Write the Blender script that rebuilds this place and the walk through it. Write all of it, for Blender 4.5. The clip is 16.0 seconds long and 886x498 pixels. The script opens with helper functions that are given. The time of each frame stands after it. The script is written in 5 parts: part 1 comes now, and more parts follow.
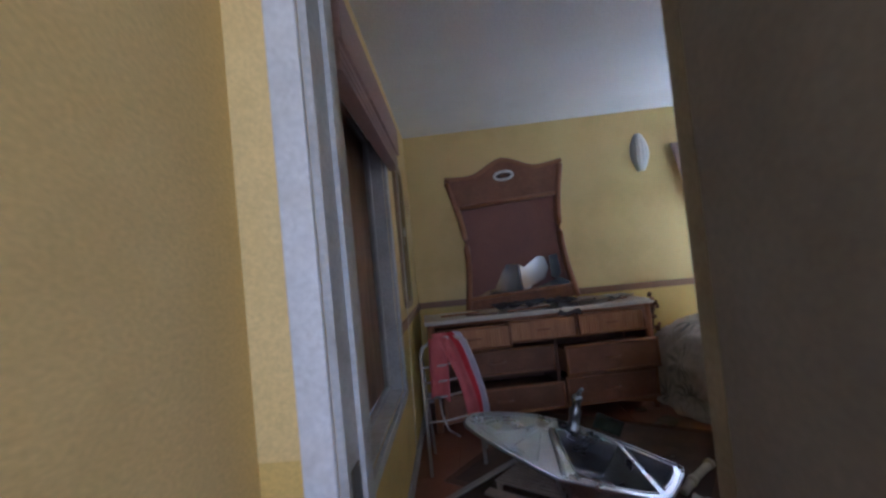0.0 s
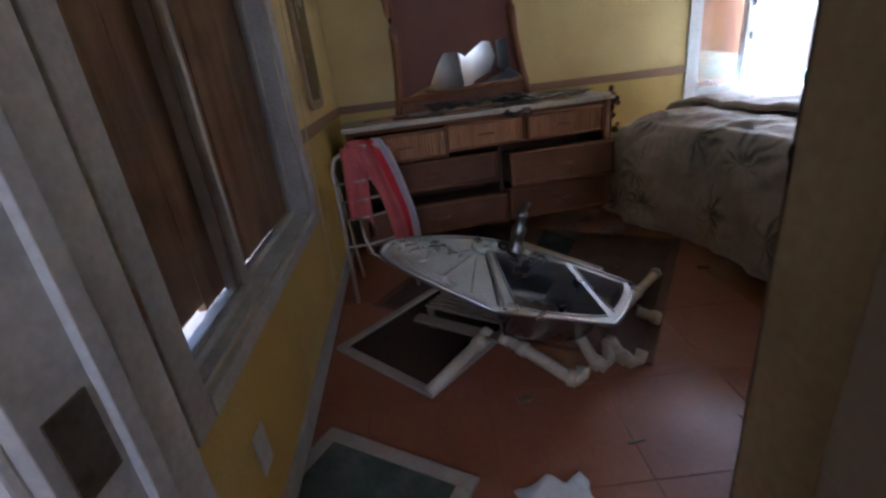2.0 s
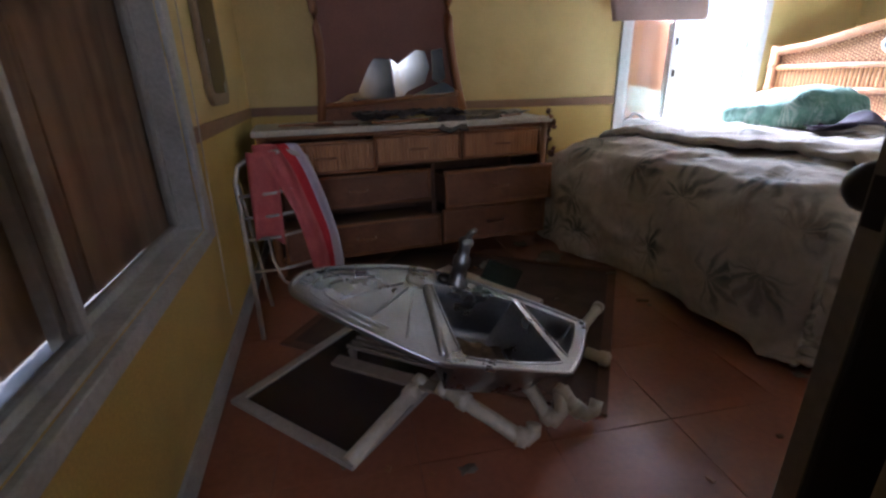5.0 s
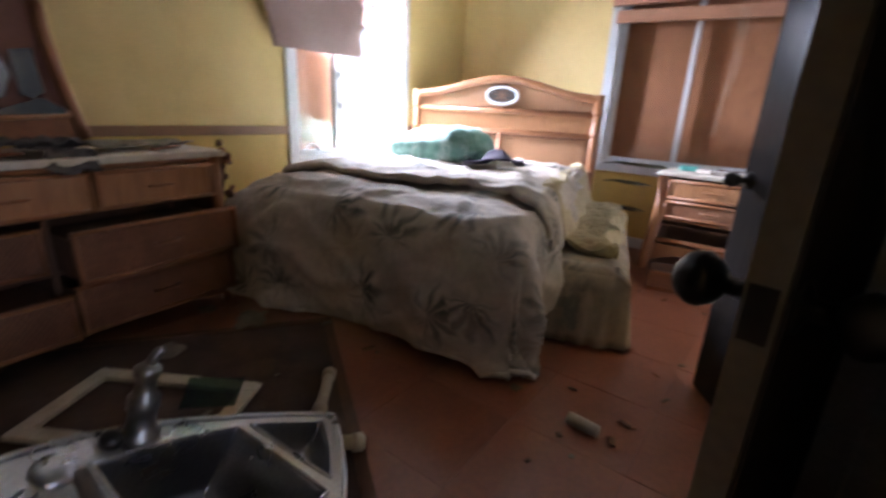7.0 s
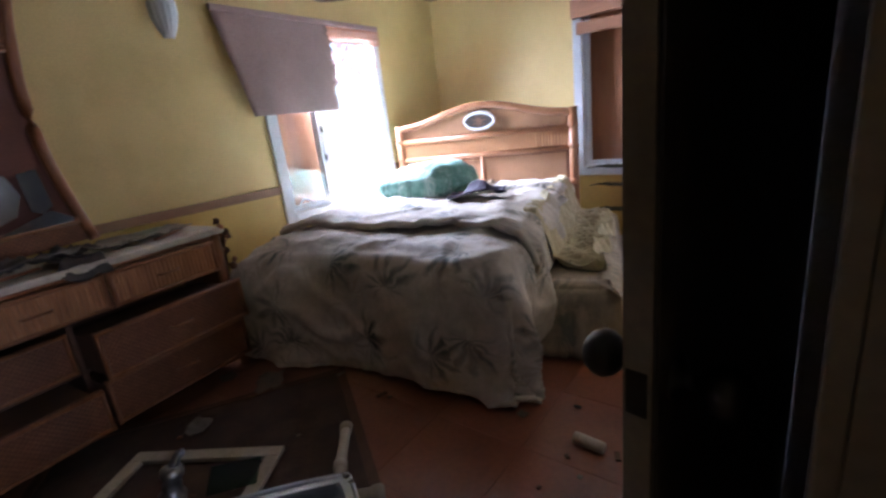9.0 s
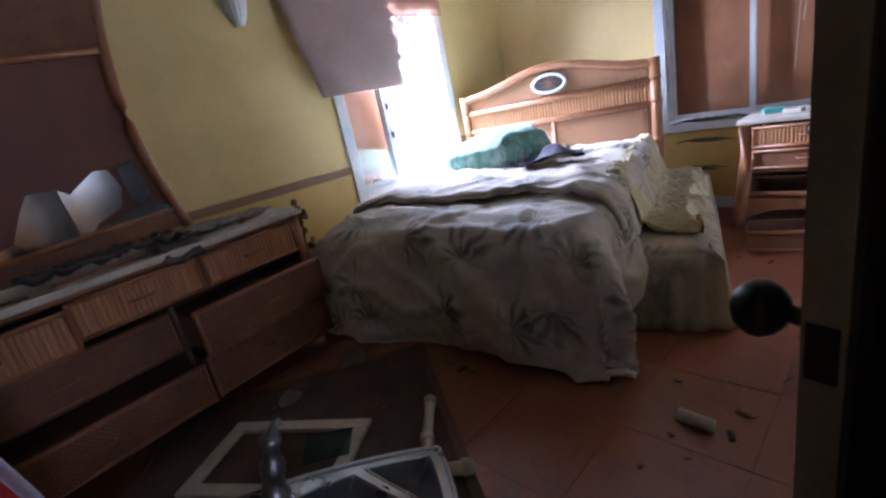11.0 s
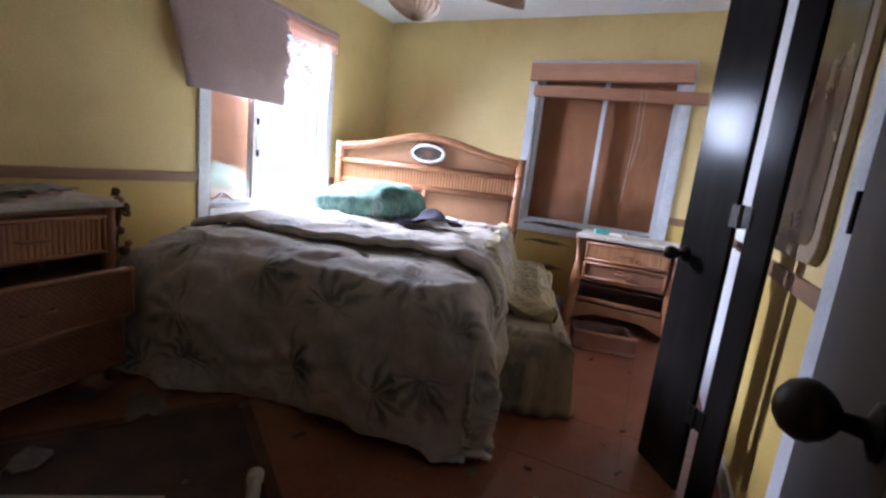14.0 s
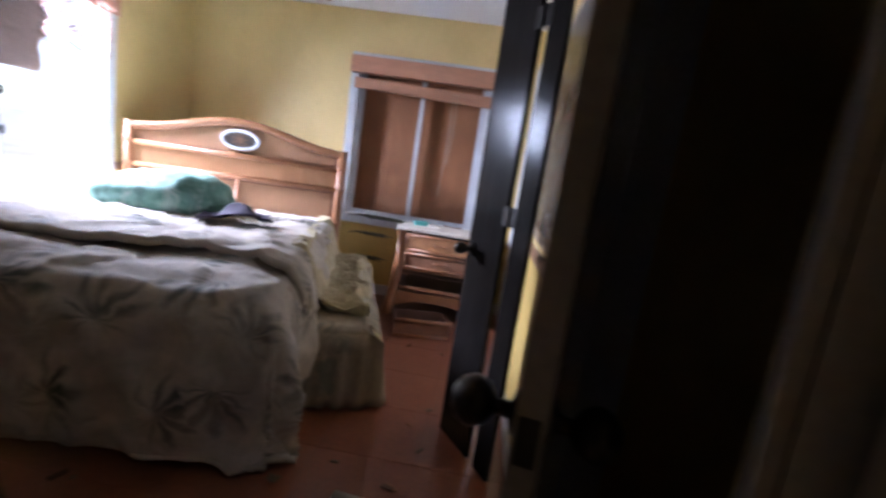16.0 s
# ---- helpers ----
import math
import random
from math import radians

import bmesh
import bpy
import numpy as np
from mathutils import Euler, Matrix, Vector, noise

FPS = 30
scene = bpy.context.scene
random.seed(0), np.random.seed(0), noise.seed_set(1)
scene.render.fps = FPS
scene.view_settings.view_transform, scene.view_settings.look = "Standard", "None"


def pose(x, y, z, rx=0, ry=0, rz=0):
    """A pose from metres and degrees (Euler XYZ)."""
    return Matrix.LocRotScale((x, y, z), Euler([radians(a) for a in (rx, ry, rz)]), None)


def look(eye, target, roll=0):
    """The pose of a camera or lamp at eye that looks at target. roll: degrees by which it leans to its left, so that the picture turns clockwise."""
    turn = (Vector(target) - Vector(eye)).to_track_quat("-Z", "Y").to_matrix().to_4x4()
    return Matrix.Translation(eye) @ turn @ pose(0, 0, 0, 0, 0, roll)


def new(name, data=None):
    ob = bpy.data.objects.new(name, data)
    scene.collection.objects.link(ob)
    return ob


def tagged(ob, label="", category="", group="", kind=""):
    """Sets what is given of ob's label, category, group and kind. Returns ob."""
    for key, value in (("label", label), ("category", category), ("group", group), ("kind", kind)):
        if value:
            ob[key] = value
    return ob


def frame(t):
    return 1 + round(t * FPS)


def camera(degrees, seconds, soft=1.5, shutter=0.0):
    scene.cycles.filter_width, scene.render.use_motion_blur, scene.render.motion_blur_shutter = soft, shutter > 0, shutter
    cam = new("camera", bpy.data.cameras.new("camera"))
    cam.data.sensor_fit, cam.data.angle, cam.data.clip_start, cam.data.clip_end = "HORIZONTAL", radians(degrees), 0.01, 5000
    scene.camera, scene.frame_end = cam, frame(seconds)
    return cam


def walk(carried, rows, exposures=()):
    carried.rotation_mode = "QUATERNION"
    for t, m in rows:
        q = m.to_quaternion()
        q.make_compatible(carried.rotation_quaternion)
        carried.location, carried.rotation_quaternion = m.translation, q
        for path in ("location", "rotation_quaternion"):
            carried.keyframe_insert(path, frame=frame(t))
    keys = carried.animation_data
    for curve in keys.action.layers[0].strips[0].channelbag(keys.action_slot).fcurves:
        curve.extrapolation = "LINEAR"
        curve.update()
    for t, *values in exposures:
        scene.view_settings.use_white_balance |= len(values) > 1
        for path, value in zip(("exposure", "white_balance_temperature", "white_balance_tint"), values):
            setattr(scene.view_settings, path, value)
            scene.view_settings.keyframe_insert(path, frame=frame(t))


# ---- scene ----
cam = camera(89.3, 16.0, 2.6, 0.5)
PATH = [
    (0, (0.753, 0.578, 1.212), (0.612, 2.572, 1.285), -5.7),
    (0.5, (0.722, 0.823, 1.186), (0.679, 2.822, 1.242), -4.2),
    (1, (0.745, 0.957, 1.146), (0.884, 2.942, 0.944), -5.8),
    (1.5, (0.8, 1.011, 1.071), (0.939, 2.922, 0.495), -7.2),
    (2, (0.841, 1.115, 1.085), (0.843, 2.969, 0.336), -6.9),
    (2.5, (0.828, 1.153, 1.099), (0.77, 3.005, 0.345), -7.7),
    (3, (0.822, 1.161, 1.099), (0.907, 3.048, 0.442), -5.9),
    (3.5, (0.811, 1.229, 1.092), (1.052, 3.133, 0.529), -4.0),
    (6, (0.827, 1.559, 0.996), (1.388, 3.326, 0.245), 3.8),
    (6.5, (0.84, 1.691, 1.024), (1.856, 3.289, 0.381), 4.0),
    (7, (0.881, 1.78, 1.063), (2.408, 2.925, 0.465), 2.9),
    (7.5, (0.871, 1.794, 1.147), (2.531, 2.759, 0.588), 1.2),
    (8, (0.86, 1.786, 1.165), (2.538, 2.75, 0.66), -1.3),
    (8.5, (0.884, 1.74, 1.207), (2.532, 2.759, 0.709), -3.4),
    (9, (0.9, 1.649, 1.223), (2.402, 2.852, 0.675), -6.7),
    (11.5, (0.916, 1.756, 1.156), (2.153, 3.212, 0.564), -11.2),
    (12, (0.915, 1.775, 1.149), (2.072, 3.302, 0.577), -9.5),
    (12.5, (0.933, 1.831, 1.139), (2.284, 3.236, 0.69), -5.9),
    (13, (0.93, 1.949, 1.114), (2.549, 3.068, 0.761), -0.7),
    (13.5, (0.912, 1.983, 1.101), (2.657, 2.9, 0.76), 3.2),
    (14, (0.895, 2.017, 1.097), (2.684, 2.835, 0.736), 6.3),
    (14.5, (0.907, 2.04, 1.048), (2.687, 2.848, 0.63), 8.9),
    (15, (0.891, 2.047, 1.06), (2.685, 2.822, 0.636), 9.6),
    (15.5, (0.903, 1.994, 1.162), (2.799, 2.523, 0.806), 7.8),
    (16, (0.919, 1.862, 1.168), (2.885, 2.017, 0.836), 8.5),
]
EXPOSURES = [(0.0, 1.82, 4900, 20), (1.0, 1.65, 4950, 22), (1.5, 1.60, 5200, 21), (2.5, 1.68, 5300, 23), (3.5, 1.72, 5500, 23), (6.0, 1.52, 5650, 23), (7.0, 1.68, 5850, 25), (9.0, 1.42, 5450, 25), (11.5, 1.42, 5200, 26), (13.0, 1.28, 5500, 25), (14.0, 1.27, 5550, 25), (15.0, 1.34, 5550, 26), (16.0, 1.33, 5500, 27)]
walk(cam, [(t, look(eye, target, roll)) for t, eye, target, roll in PATH], EXPOSURES)

# ---- light ----
world = bpy.data.worlds.new("daylight")
scene.world = world
world.use_nodes = True
sky = world.node_tree.nodes.new("ShaderNodeTexSky")
sky.sky_type, sky.sun_disc = "NISHITA", False
sky.sun_elevation, sky.sun_rotation = radians(48), radians(200)
world.node_tree.links.new(sky.outputs["Color"], world.node_tree.nodes["Background"].inputs["Color"])
world.node_tree.nodes["Background"].inputs["Strength"].default_value = 0.15
sun = new("sun", bpy.data.lights.new("sun", "SUN"))
sun.data.energy, sun.data.angle, sun.data.color = 2.5, radians(0.6), (1.0, 0.95, 0.88)
sun.matrix_basis = look((0, 0, 8), (0.6, 2.4, 4.5))

# room numbers
XE, YN, YS, ZC = 4.828, 4.606, 1.60, 2.40
RAIL = 0.87


def window_light(at, aim, w, h, watts):
    """The sky's light outside the open half of the north window."""
    lamp = new("window_daylight", bpy.data.lights.new("window_daylight", "AREA"))
    lamp.data.shape, lamp.data.size, lamp.data.size_y = "RECTANGLE", w, h
    lamp.data.energy, lamp.data.color = watts, (0.86, 0.93, 1.0)
    lamp.matrix_basis = look(at, aim)
    return lamp


window_light((3.62, YN + 0.66, 1.95), (3.87, YN - 0.34, 0.90), 0.95, 0.95, 300)


hall_lamp = new("hall_daylight", bpy.data.lights.new("hall_daylight", "AREA"))
hall_lamp.data.shape, hall_lamp.data.size, hall_lamp.data.size_y = "RECTANGLE", 0.68, 1.0
hall_lamp.data.energy, hall_lamp.data.color = 4.6, (0.86, 0.92, 1.0)
hall_lamp.matrix_basis = look((0.80, -1.0, 1.47), (0.55, 1.0, 1.3))


# ---- materials ----
def link(t, a, b):
    t.links.new(a, b)


def surface(name, low, high, rough=0.6, metal=0.0, scale=6.0, stretch=(1, 1, 1), grain=60.0, bump=0.15, dirt=None, dirt_amount=0.35,
            dirt_scale=2.2, vary=0.0, gloss=0.5, spread=0.12, relief=0.004):
    """A worn surface: a blotchy two-tone base, fine grain, and stains with a shape of their own."""
    m = bpy.data.materials.new(name)
    m.use_nodes = True
    t = m.node_tree
    n = t.nodes
    b = n["Principled BSDF"]
    co = n.new("ShaderNodeTexCoord")
    mp = n.new("ShaderNodeMapping")
    mp.inputs["Scale"].default_value = stretch
    link(t, co.outputs["Object"], mp.inputs["Vector"])
    big = n.new("ShaderNodeTexNoise")
    big.inputs["Scale"].default_value, big.inputs["Detail"].default_value, big.inputs["Roughness"].default_value = scale, 6, 0.6
    link(t, mp.outputs["Vector"], big.inputs["Vector"])
    fine = n.new("ShaderNodeTexNoise")
    fine.inputs["Scale"].default_value, fine.inputs["Detail"].default_value = grain, 4
    link(t, mp.outputs["Vector"], fine.inputs["Vector"])
    ramp = n.new("ShaderNodeValToRGB")
    ramp.color_ramp.elements[0].position, ramp.color_ramp.elements[1].position = 0.32, 0.7
    ramp.color_ramp.elements[0].color, ramp.color_ramp.elements[1].color = (*low, 1), (*high, 1)
    link(t, big.outputs["Fac"], ramp.inputs["Fac"])
    mix = n.new("ShaderNodeMix")
    mix.data_type, mix.blend_type = "RGBA", "MULTIPLY"
    mix.inputs["Factor"].default_value = 0.5
    tone = n.new("ShaderNodeMapRange")
    tone.inputs["From Min"].default_value, tone.inputs["From Max"].default_value = 0.3, 0.7
    tone.inputs["To Min"].default_value, tone.inputs["To Max"].default_value = 0.72, 1.12
    link(t, fine.outputs["Fac"], tone.inputs["Value"])
    link(t, ramp.outputs["Color"], mix.inputs["A"])
    link(t, tone.outputs["Result"], mix.inputs["B"])
    out = mix.outputs["Result"]
    if dirt:
        stain = n.new("ShaderNodeTexNoise")
        stain.inputs["Scale"].default_value, stain.inputs["Detail"].default_value, stain.inputs["Roughness"].default_value = dirt_scale, 8, 0.65
        link(t, co.outputs["Object"], stain.inputs["Vector"])
        cut = n.new("ShaderNodeMapRange")
        cut.inputs["From Min"].default_value, cut.inputs["From Max"].default_value = 0.5, 0.5 + spread * 2
        cut.inputs["To Min"].default_value, cut.inputs["To Max"].default_value = 0.0, dirt_amount
        link(t, stain.outputs["Fac"], cut.inputs["Value"])
        d = n.new("ShaderNodeMix")
        d.data_type = "RGBA"
        d.inputs["B"].default_value = (*dirt, 1)
        link(t, cut.outputs["Result"], d.inputs["Factor"])
        link(t, out, d.inputs["A"])
        out = d.outputs["Result"]
    if vary:
        info = n.new("ShaderNodeObjectInfo")
        hs = n.new("ShaderNodeHueSaturation")
        rg = n.new("ShaderNodeMapRange")
        rg.inputs["To Min"].default_value, rg.inputs["To Max"].default_value = 1 - vary, 1 + vary
        link(t, info.outputs["Random"], rg.inputs["Value"])
        link(t, rg.outputs["Result"], hs.inputs["Value"])
        link(t, out, hs.inputs["Color"])
        out = hs.outputs["Color"]
    link(t, out, b.inputs["Base Color"])
    rr = n.new("ShaderNodeMapRange")
    rr.inputs["To Min"].default_value, rr.inputs["To Max"].default_value = max(0.03, rough - 0.12), min(1, rough + 0.12)
    link(t, big.outputs["Fac"], rr.inputs["Value"])
    link(t, rr.outputs["Result"], b.inputs["Roughness"])
    b.inputs["Metallic"].default_value = metal
    b.inputs["Specular IOR Level"].default_value = gloss
    bp = n.new("ShaderNodeBump")
    bp.inputs["Strength"].default_value, bp.inputs["Distance"].default_value = bump, relief
    link(t, fine.outputs["Fac"], bp.inputs["Height"])
    link(t, bp.outputs["Normal"], b.inputs["Normal"])
    return m


def pattern(name, kind, low, high, scale, stretch=(1, 1, 1), rough=0.7, bump=0.5, dirt=(0.1, 0.08, 0.05), amount=0.3):
    """A woven or wood-grained surface: wave lines over a two-tone base, with stains."""
    m = surface(name, low, high, rough, 0, 5.0, stretch, 40, 0.1, dirt, amount)
    t = m.node_tree
    n = t.nodes
    co = n.new("ShaderNodeTexCoord")
    mp = n.new("ShaderNodeMapping")
    mp.inputs["Scale"].default_value = stretch
    link(t, co.outputs["Object"], mp.inputs["Vector"])
    if kind == "weave":
        w = n.new("ShaderNodeTexChecker")
        w.inputs["Scale"].default_value = scale
        fac = w.outputs["Fac"]
    else:
        w = n.new("ShaderNodeTexWave")
        w.bands_direction = "X"
        w.inputs["Scale"].default_value, w.inputs["Distortion"].default_value = scale, 5.0
        w.inputs["Detail"].default_value, w.inputs["Detail Scale"].default_value = 3, 1.2
        fac = w.outputs["Fac"]
    link(t, mp.outputs["Vector"], w.inputs["Vector"])
    b = n["Principled BSDF"]
    src = b.inputs["Base Color"].links[0].from_socket
    mul = n.new("ShaderNodeMix")
    mul.data_type, mul.blend_type = "RGBA", "MULTIPLY"
    mul.inputs["Factor"].default_value = 0.6 if kind == "weave" else 0.6
    tone = n.new("ShaderNodeMapRange")
    tone.inputs["To Min"].default_value = 0.45
    link(t, fac, tone.inputs["Value"])
    link(t, src, mul.inputs["A"])
    link(t, tone.outputs["Result"], mul.inputs["B"])
    link(t, mul.outputs["Result"], b.inputs["Base Color"])
    bp = n.new("ShaderNodeBump")
    bp.inputs["Strength"].default_value, bp.inputs["Distance"].default_value = bump, 0.003
    link(t, fac, bp.inputs["Height"])
    link(t, bp.outputs["Normal"], b.inputs["Normal"])
    return m


def glass(name, tint=(1, 1, 1), rough=0.02, clear=0.85):
    m = bpy.data.materials.new(name)
    m.use_nodes = True
    t = m.node_tree
    n = t.nodes
    out = n["Material Output"]
    tr = n.new("ShaderNodeBsdfTransparent")
    tr.inputs["Color"].default_value = (*tint, 1)
    gl = n.new("ShaderNodeBsdfGlossy")
    gl.inputs["Roughness"].default_value = rough
    mx = n.new("ShaderNodeMixShader")
    mx.inputs["Fac"].default_value = 1 - clear
    link(t, tr.outputs["BSDF"], mx.inputs[1])
    link(t, gl.outputs["BSDF"], mx.inputs[2])
    link(t, mx.outputs["Shader"], out.inputs["Surface"])
    return m


YELLOW = surface("yellow_wall_paint", (0.69, 0.52, 0.205), (0.76, 0.59, 0.255), 0.62, 0, 1.3, grain=120, bump=0.05, dirt=(0.40, 0.29, 0.09), dirt_amount=0.35)
YELLOW_LOW = surface("yellow_dado_paint", (0.58, 0.40, 0.10), (0.67, 0.48, 0.14), 0.6, 0, 1.6, grain=120, bump=0.15, dirt=(0.32, 0.21, 0.06), dirt_amount=0.45)
CEILING = surface("white_ceiling_paint", (0.72, 0.72, 0.73), (0.80, 0.80, 0.81), 0.8, 0, 1.0, grain=90, bump=0.35, dirt=(0.55, 0.53, 0.50), dirt_amount=0.25)
WHITE = surface("white_trim_paint", (0.54, 0.56, 0.58), (0.70, 0.715, 0.73), 0.42, 0, 4.0, grain=80, bump=0.12, dirt=(0.36, 0.33, 0.27), dirt_amount=0.5, dirt_scale=5)
# grimy white trim, also darkened so its colour carries the west side's shade
SHADED_GRIMY = surface("grimy_shaded_white", (0.38, 0.385, 0.38), (0.52, 0.525, 0.515), 0.5, 0, 5.0, grain=80, bump=0.15, dirt=(0.24, 0.22, 0.19), dirt_amount=0.6, dirt_scale=6)
FLOOR = surface("red_brown_floor", (0.21, 0.070, 0.034), (0.31, 0.115, 0.060), 0.31, 0, 2.5, grain=45, bump=0.15, dirt=(0.095, 0.066, 0.054), dirt_amount=0.5, dirt_scale=1.8, vary=0.04, gloss=0.5)
GROUT = surface("dark_floor_joint", (0.13, 0.046, 0.026), (0.19, 0.072, 0.040), 0.9, 0, 8, dirt=(0.06, 0.05, 0.04))
RAILWOOD = surface("brown_rail_wood", (0.22, 0.115, 0.058), (0.33, 0.18, 0.092), 0.5, 0, 7, (0.15, 1, 1), 60, 0.15, (0.16, 0.09, 0.05), 0.4)
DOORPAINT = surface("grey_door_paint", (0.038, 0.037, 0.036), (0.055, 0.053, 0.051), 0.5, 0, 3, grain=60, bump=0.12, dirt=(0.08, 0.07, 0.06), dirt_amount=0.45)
BLACKMETAL = surface("black_bronze_metal", (0.02, 0.018, 0.016), (0.045, 0.04, 0.035), 0.35, 0.7, 10)
HALLDOOR = surface("brown_grey_door_paint", (0.14, 0.122, 0.096), (0.185, 0.162, 0.128), 0.6, 0, 3, grain=60, bump=0.1, dirt=(0.07, 0.058, 0.042), dirt_amount=0.4)
DARKWOOD = surface("dark_varnished_wood", (0.012, 0.010, 0.009), (0.026, 0.022, 0.020), 0.17, 0, 3, (1, 1, 0.15), 40, 0.05, gloss=0.055)
# near-black colour for the far face of the side door
DARKDOOR = surface("near_black_door_face", (0.022, 0.018, 0.016), (0.042, 0.034, 0.030), 0.6, 0, 3, (1, 1, 0.2), 40, 0.1)
RATTAN = surface("honey_rattan_pole", (0.24, 0.094, 0.038), (0.34, 0.145, 0.062), 0.38, 0, 9, (1, 1, 0.3), 70, 0.2, (0.22, 0.11, 0.05), 0.4)
WEAVE = pattern("honey_cane_weave", "weave", (0.200, 0.078, 0.035), (0.30, 0.128, 0.060), 88, (1, 1, 1), 0.55, 0.4)
REED = surface("honey_split_reed", (0.38, 0.17, 0.072), (0.54, 0.275, 0.125), 0.4, 0, 30, (1, 1, 0.1), 90, 0.2, (0.22, 0.11, 0.05), 0.35)
DUSTY = surface("dusty_cream_top", (0.52, 0.46, 0.38), (0.66, 0.60, 0.51), 0.65, 0, 5, grain=60, bump=0.2, dirt=(0.25, 0.20, 0.15), dirt_amount=0.7, dirt_scale=4)
HOLLOW = surface("dark_bare_wood", (0.10, 0.05, 0.028), (0.16, 0.08, 0.045), 0.8, 0, 6, grain=40)
BACKING = surface("brown_mirror_backing", (0.17, 0.068, 0.048), (0.22, 0.092, 0.062), 0.6, 0, 3, grain=80, bump=0.1, dirt=(0.20, 0.09, 0.06), dirt_amount=0.3)
MIRROR = surface("silvered_mirror", (0.42, 0.43, 0.42), (0.58, 0.59, 0.57), 0.13, 1.0, 4, bump=0.0)
PLYWOOD = surface("orange_plywood", (0.40, 0.175, 0.085), (0.54, 0.25, 0.125), 0.65, 0, 2.4, (1.8, 1.8, 0.3), 28, 0.12, (0.20, 0.085, 0.045), 0.6, 3.2)
OLDBOARD = surface("weathered_board", (0.20, 0.125, 0.085), (0.46, 0.30, 0.20), 0.8, 0, 5.0, (2.6, 2.6, 0.22), 34, 0.35, (0.09, 0.055, 0.036), 0.8, 3.0, vary=0.16)
BLIND = surface("brown_pleated_blind", (0.33, 0.225, 0.205), (0.39, 0.265, 0.24), 0.75, 0, 4, grain=90, bump=0.2, dirt=(0.27, 0.16, 0.13), dirt_amount=0.4)
VALANCE = surface("orange_wood_valance", (0.40, 0.185, 0.105), (0.50, 0.255, 0.15), 0.5, 0, 8, (0.15, 1, 1), 70, 0.15, (0.30, 0.13, 0.07), 0.4)
STEEL = surface("brushed_steel", (0.33, 0.335, 0.35), (0.45, 0.455, 0.47), 0.29, 1.0, 4, grain=120, bump=0.05, dirt=(0.30, 0.25, 0.19), dirt_amount=0.45, dirt_scale=6)
PLASTIC = surface("cream_pvc_pipe", (0.44, 0.38, 0.29), (0.54, 0.48, 0.38), 0.45, 0, 6, dirt=(0.30, 0.24, 0.16), dirt_amount=0.6, dirt_scale=8)
ALU = surface("dirty_white_frame", (0.28, 0.245, 0.21), (0.38, 0.34, 0.30), 0.5, 0, 6, dirt=(0.27, 0.21, 0.16), dirt_amount=0.6, dirt_scale=7)
PANE = glass("window_glass", (0.96, 0.98, 0.97), 0.03, 0.93)
MURKY = glass("dusty_glass", (0.88, 0.86, 0.83), 0.06, 0.972)
MESH = glass("fly_screen", (0.55, 0.52, 0.50), 0.6, 0.93)


# ---- mesh helpers ----
def bm_box(sx, sy, sz, at=(0, 0, 0), bevel=0.0, bm=None):
    """A box with its lowest corner at `at`."""
    b = bmesh.new() if bm is None else bm
    m = Matrix.Translation((at[0] + sx / 2, at[1] + sy / 2, at[2] + sz / 2)) @ Matrix.Diagonal((sx, sy, sz, 1))
    made = bmesh.ops.create_cube(b, size=1.0, matrix=m)
    if bevel:
        es = {e for v in made["verts"] for e in v.link_edges}
        bmesh.ops.bevel(b, geom=list(es), offset=bevel, segments=2, affect="EDGES", profile=0.6)
    return b


def bm_tube(points, radius, sides=10, bm=None, taper=None, cap=True):
    """A round bar along points."""
    b = bmesh.new() if bm is None else bm
    pts = [Vector(p) for p in points]
    rings = []
    for i, p in enumerate(pts):
        d = (pts[min(i + 1, len(pts) - 1)] - pts[max(i - 1, 0)]).normalized()
        q = d.to_track_quat("Z", "Y")
        r = radius if taper is None else radius + (taper - radius) * i / (len(pts) - 1)
        rings.append([b.verts.new(p + q @ Vector((r * math.cos(a), r * math.sin(a), 0))) for a in [2 * math.pi * k / sides for k in range(sides)]])
    for a, c in zip(rings, rings[1:]):
        for k in range(sides):
            b.faces.new((a[k], a[(k + 1) % sides], c[(k + 1) % sides], c[k]))
    if cap:
        b.faces.new(rings[0][::-1])
        b.faces.new(rings[-1])
    return b


def bm_lathe(profile, sides=20, bm=None, at=(0, 0, 0)):
    """Spins (radius, height) pairs round the z axis."""
    b = bmesh.new() if bm is None else bm
    o = Vector(at)
    rings = [[b.verts.new(o + Vector((max(r, 1e-4) * math.cos(2 * math.pi * k / sides), max(r, 1e-4) * math.sin(2 * math.pi * k / sides), z))) for k in range(sides)] for r, z in profile]
    for a, c in zip(rings, rings[1:]):
        for k in range(sides):
            b.faces.new((a[k], a[(k + 1) % sides], c[(k + 1) % sides], c[k]))
    b.faces.new(rings[0][::-1])
    b.faces.new(rings[-1])
    return b


def bm_prism(outline, depth, bm=None, bevel=0.0):
    """A flat outline in x and z, thickened along y by depth."""
    b = bmesh.new() if bm is None else bm
    lo = [b.verts.new((x, 0, z)) for x, z in outline]
    hi = [b.verts.new((x, depth, z)) for x, z in outline]
    f1, f2 = b.faces.new(lo), b.faces.new(hi[::-1])
    k = len(outline)
    sides = [b.faces.new((lo[(i + 1) % k], lo[i], hi[i], hi[(i + 1) % k])) for i in range(k)]
    bmesh.ops.recalc_face_normals(b, faces=[f1, f2] + sides)
    if bevel:
        bmesh.ops.bevel(b, geom=list(set(f1.edges) | set(f2.edges)), offset=bevel, segments=2, affect="EDGES", profile=0.6)
    return b


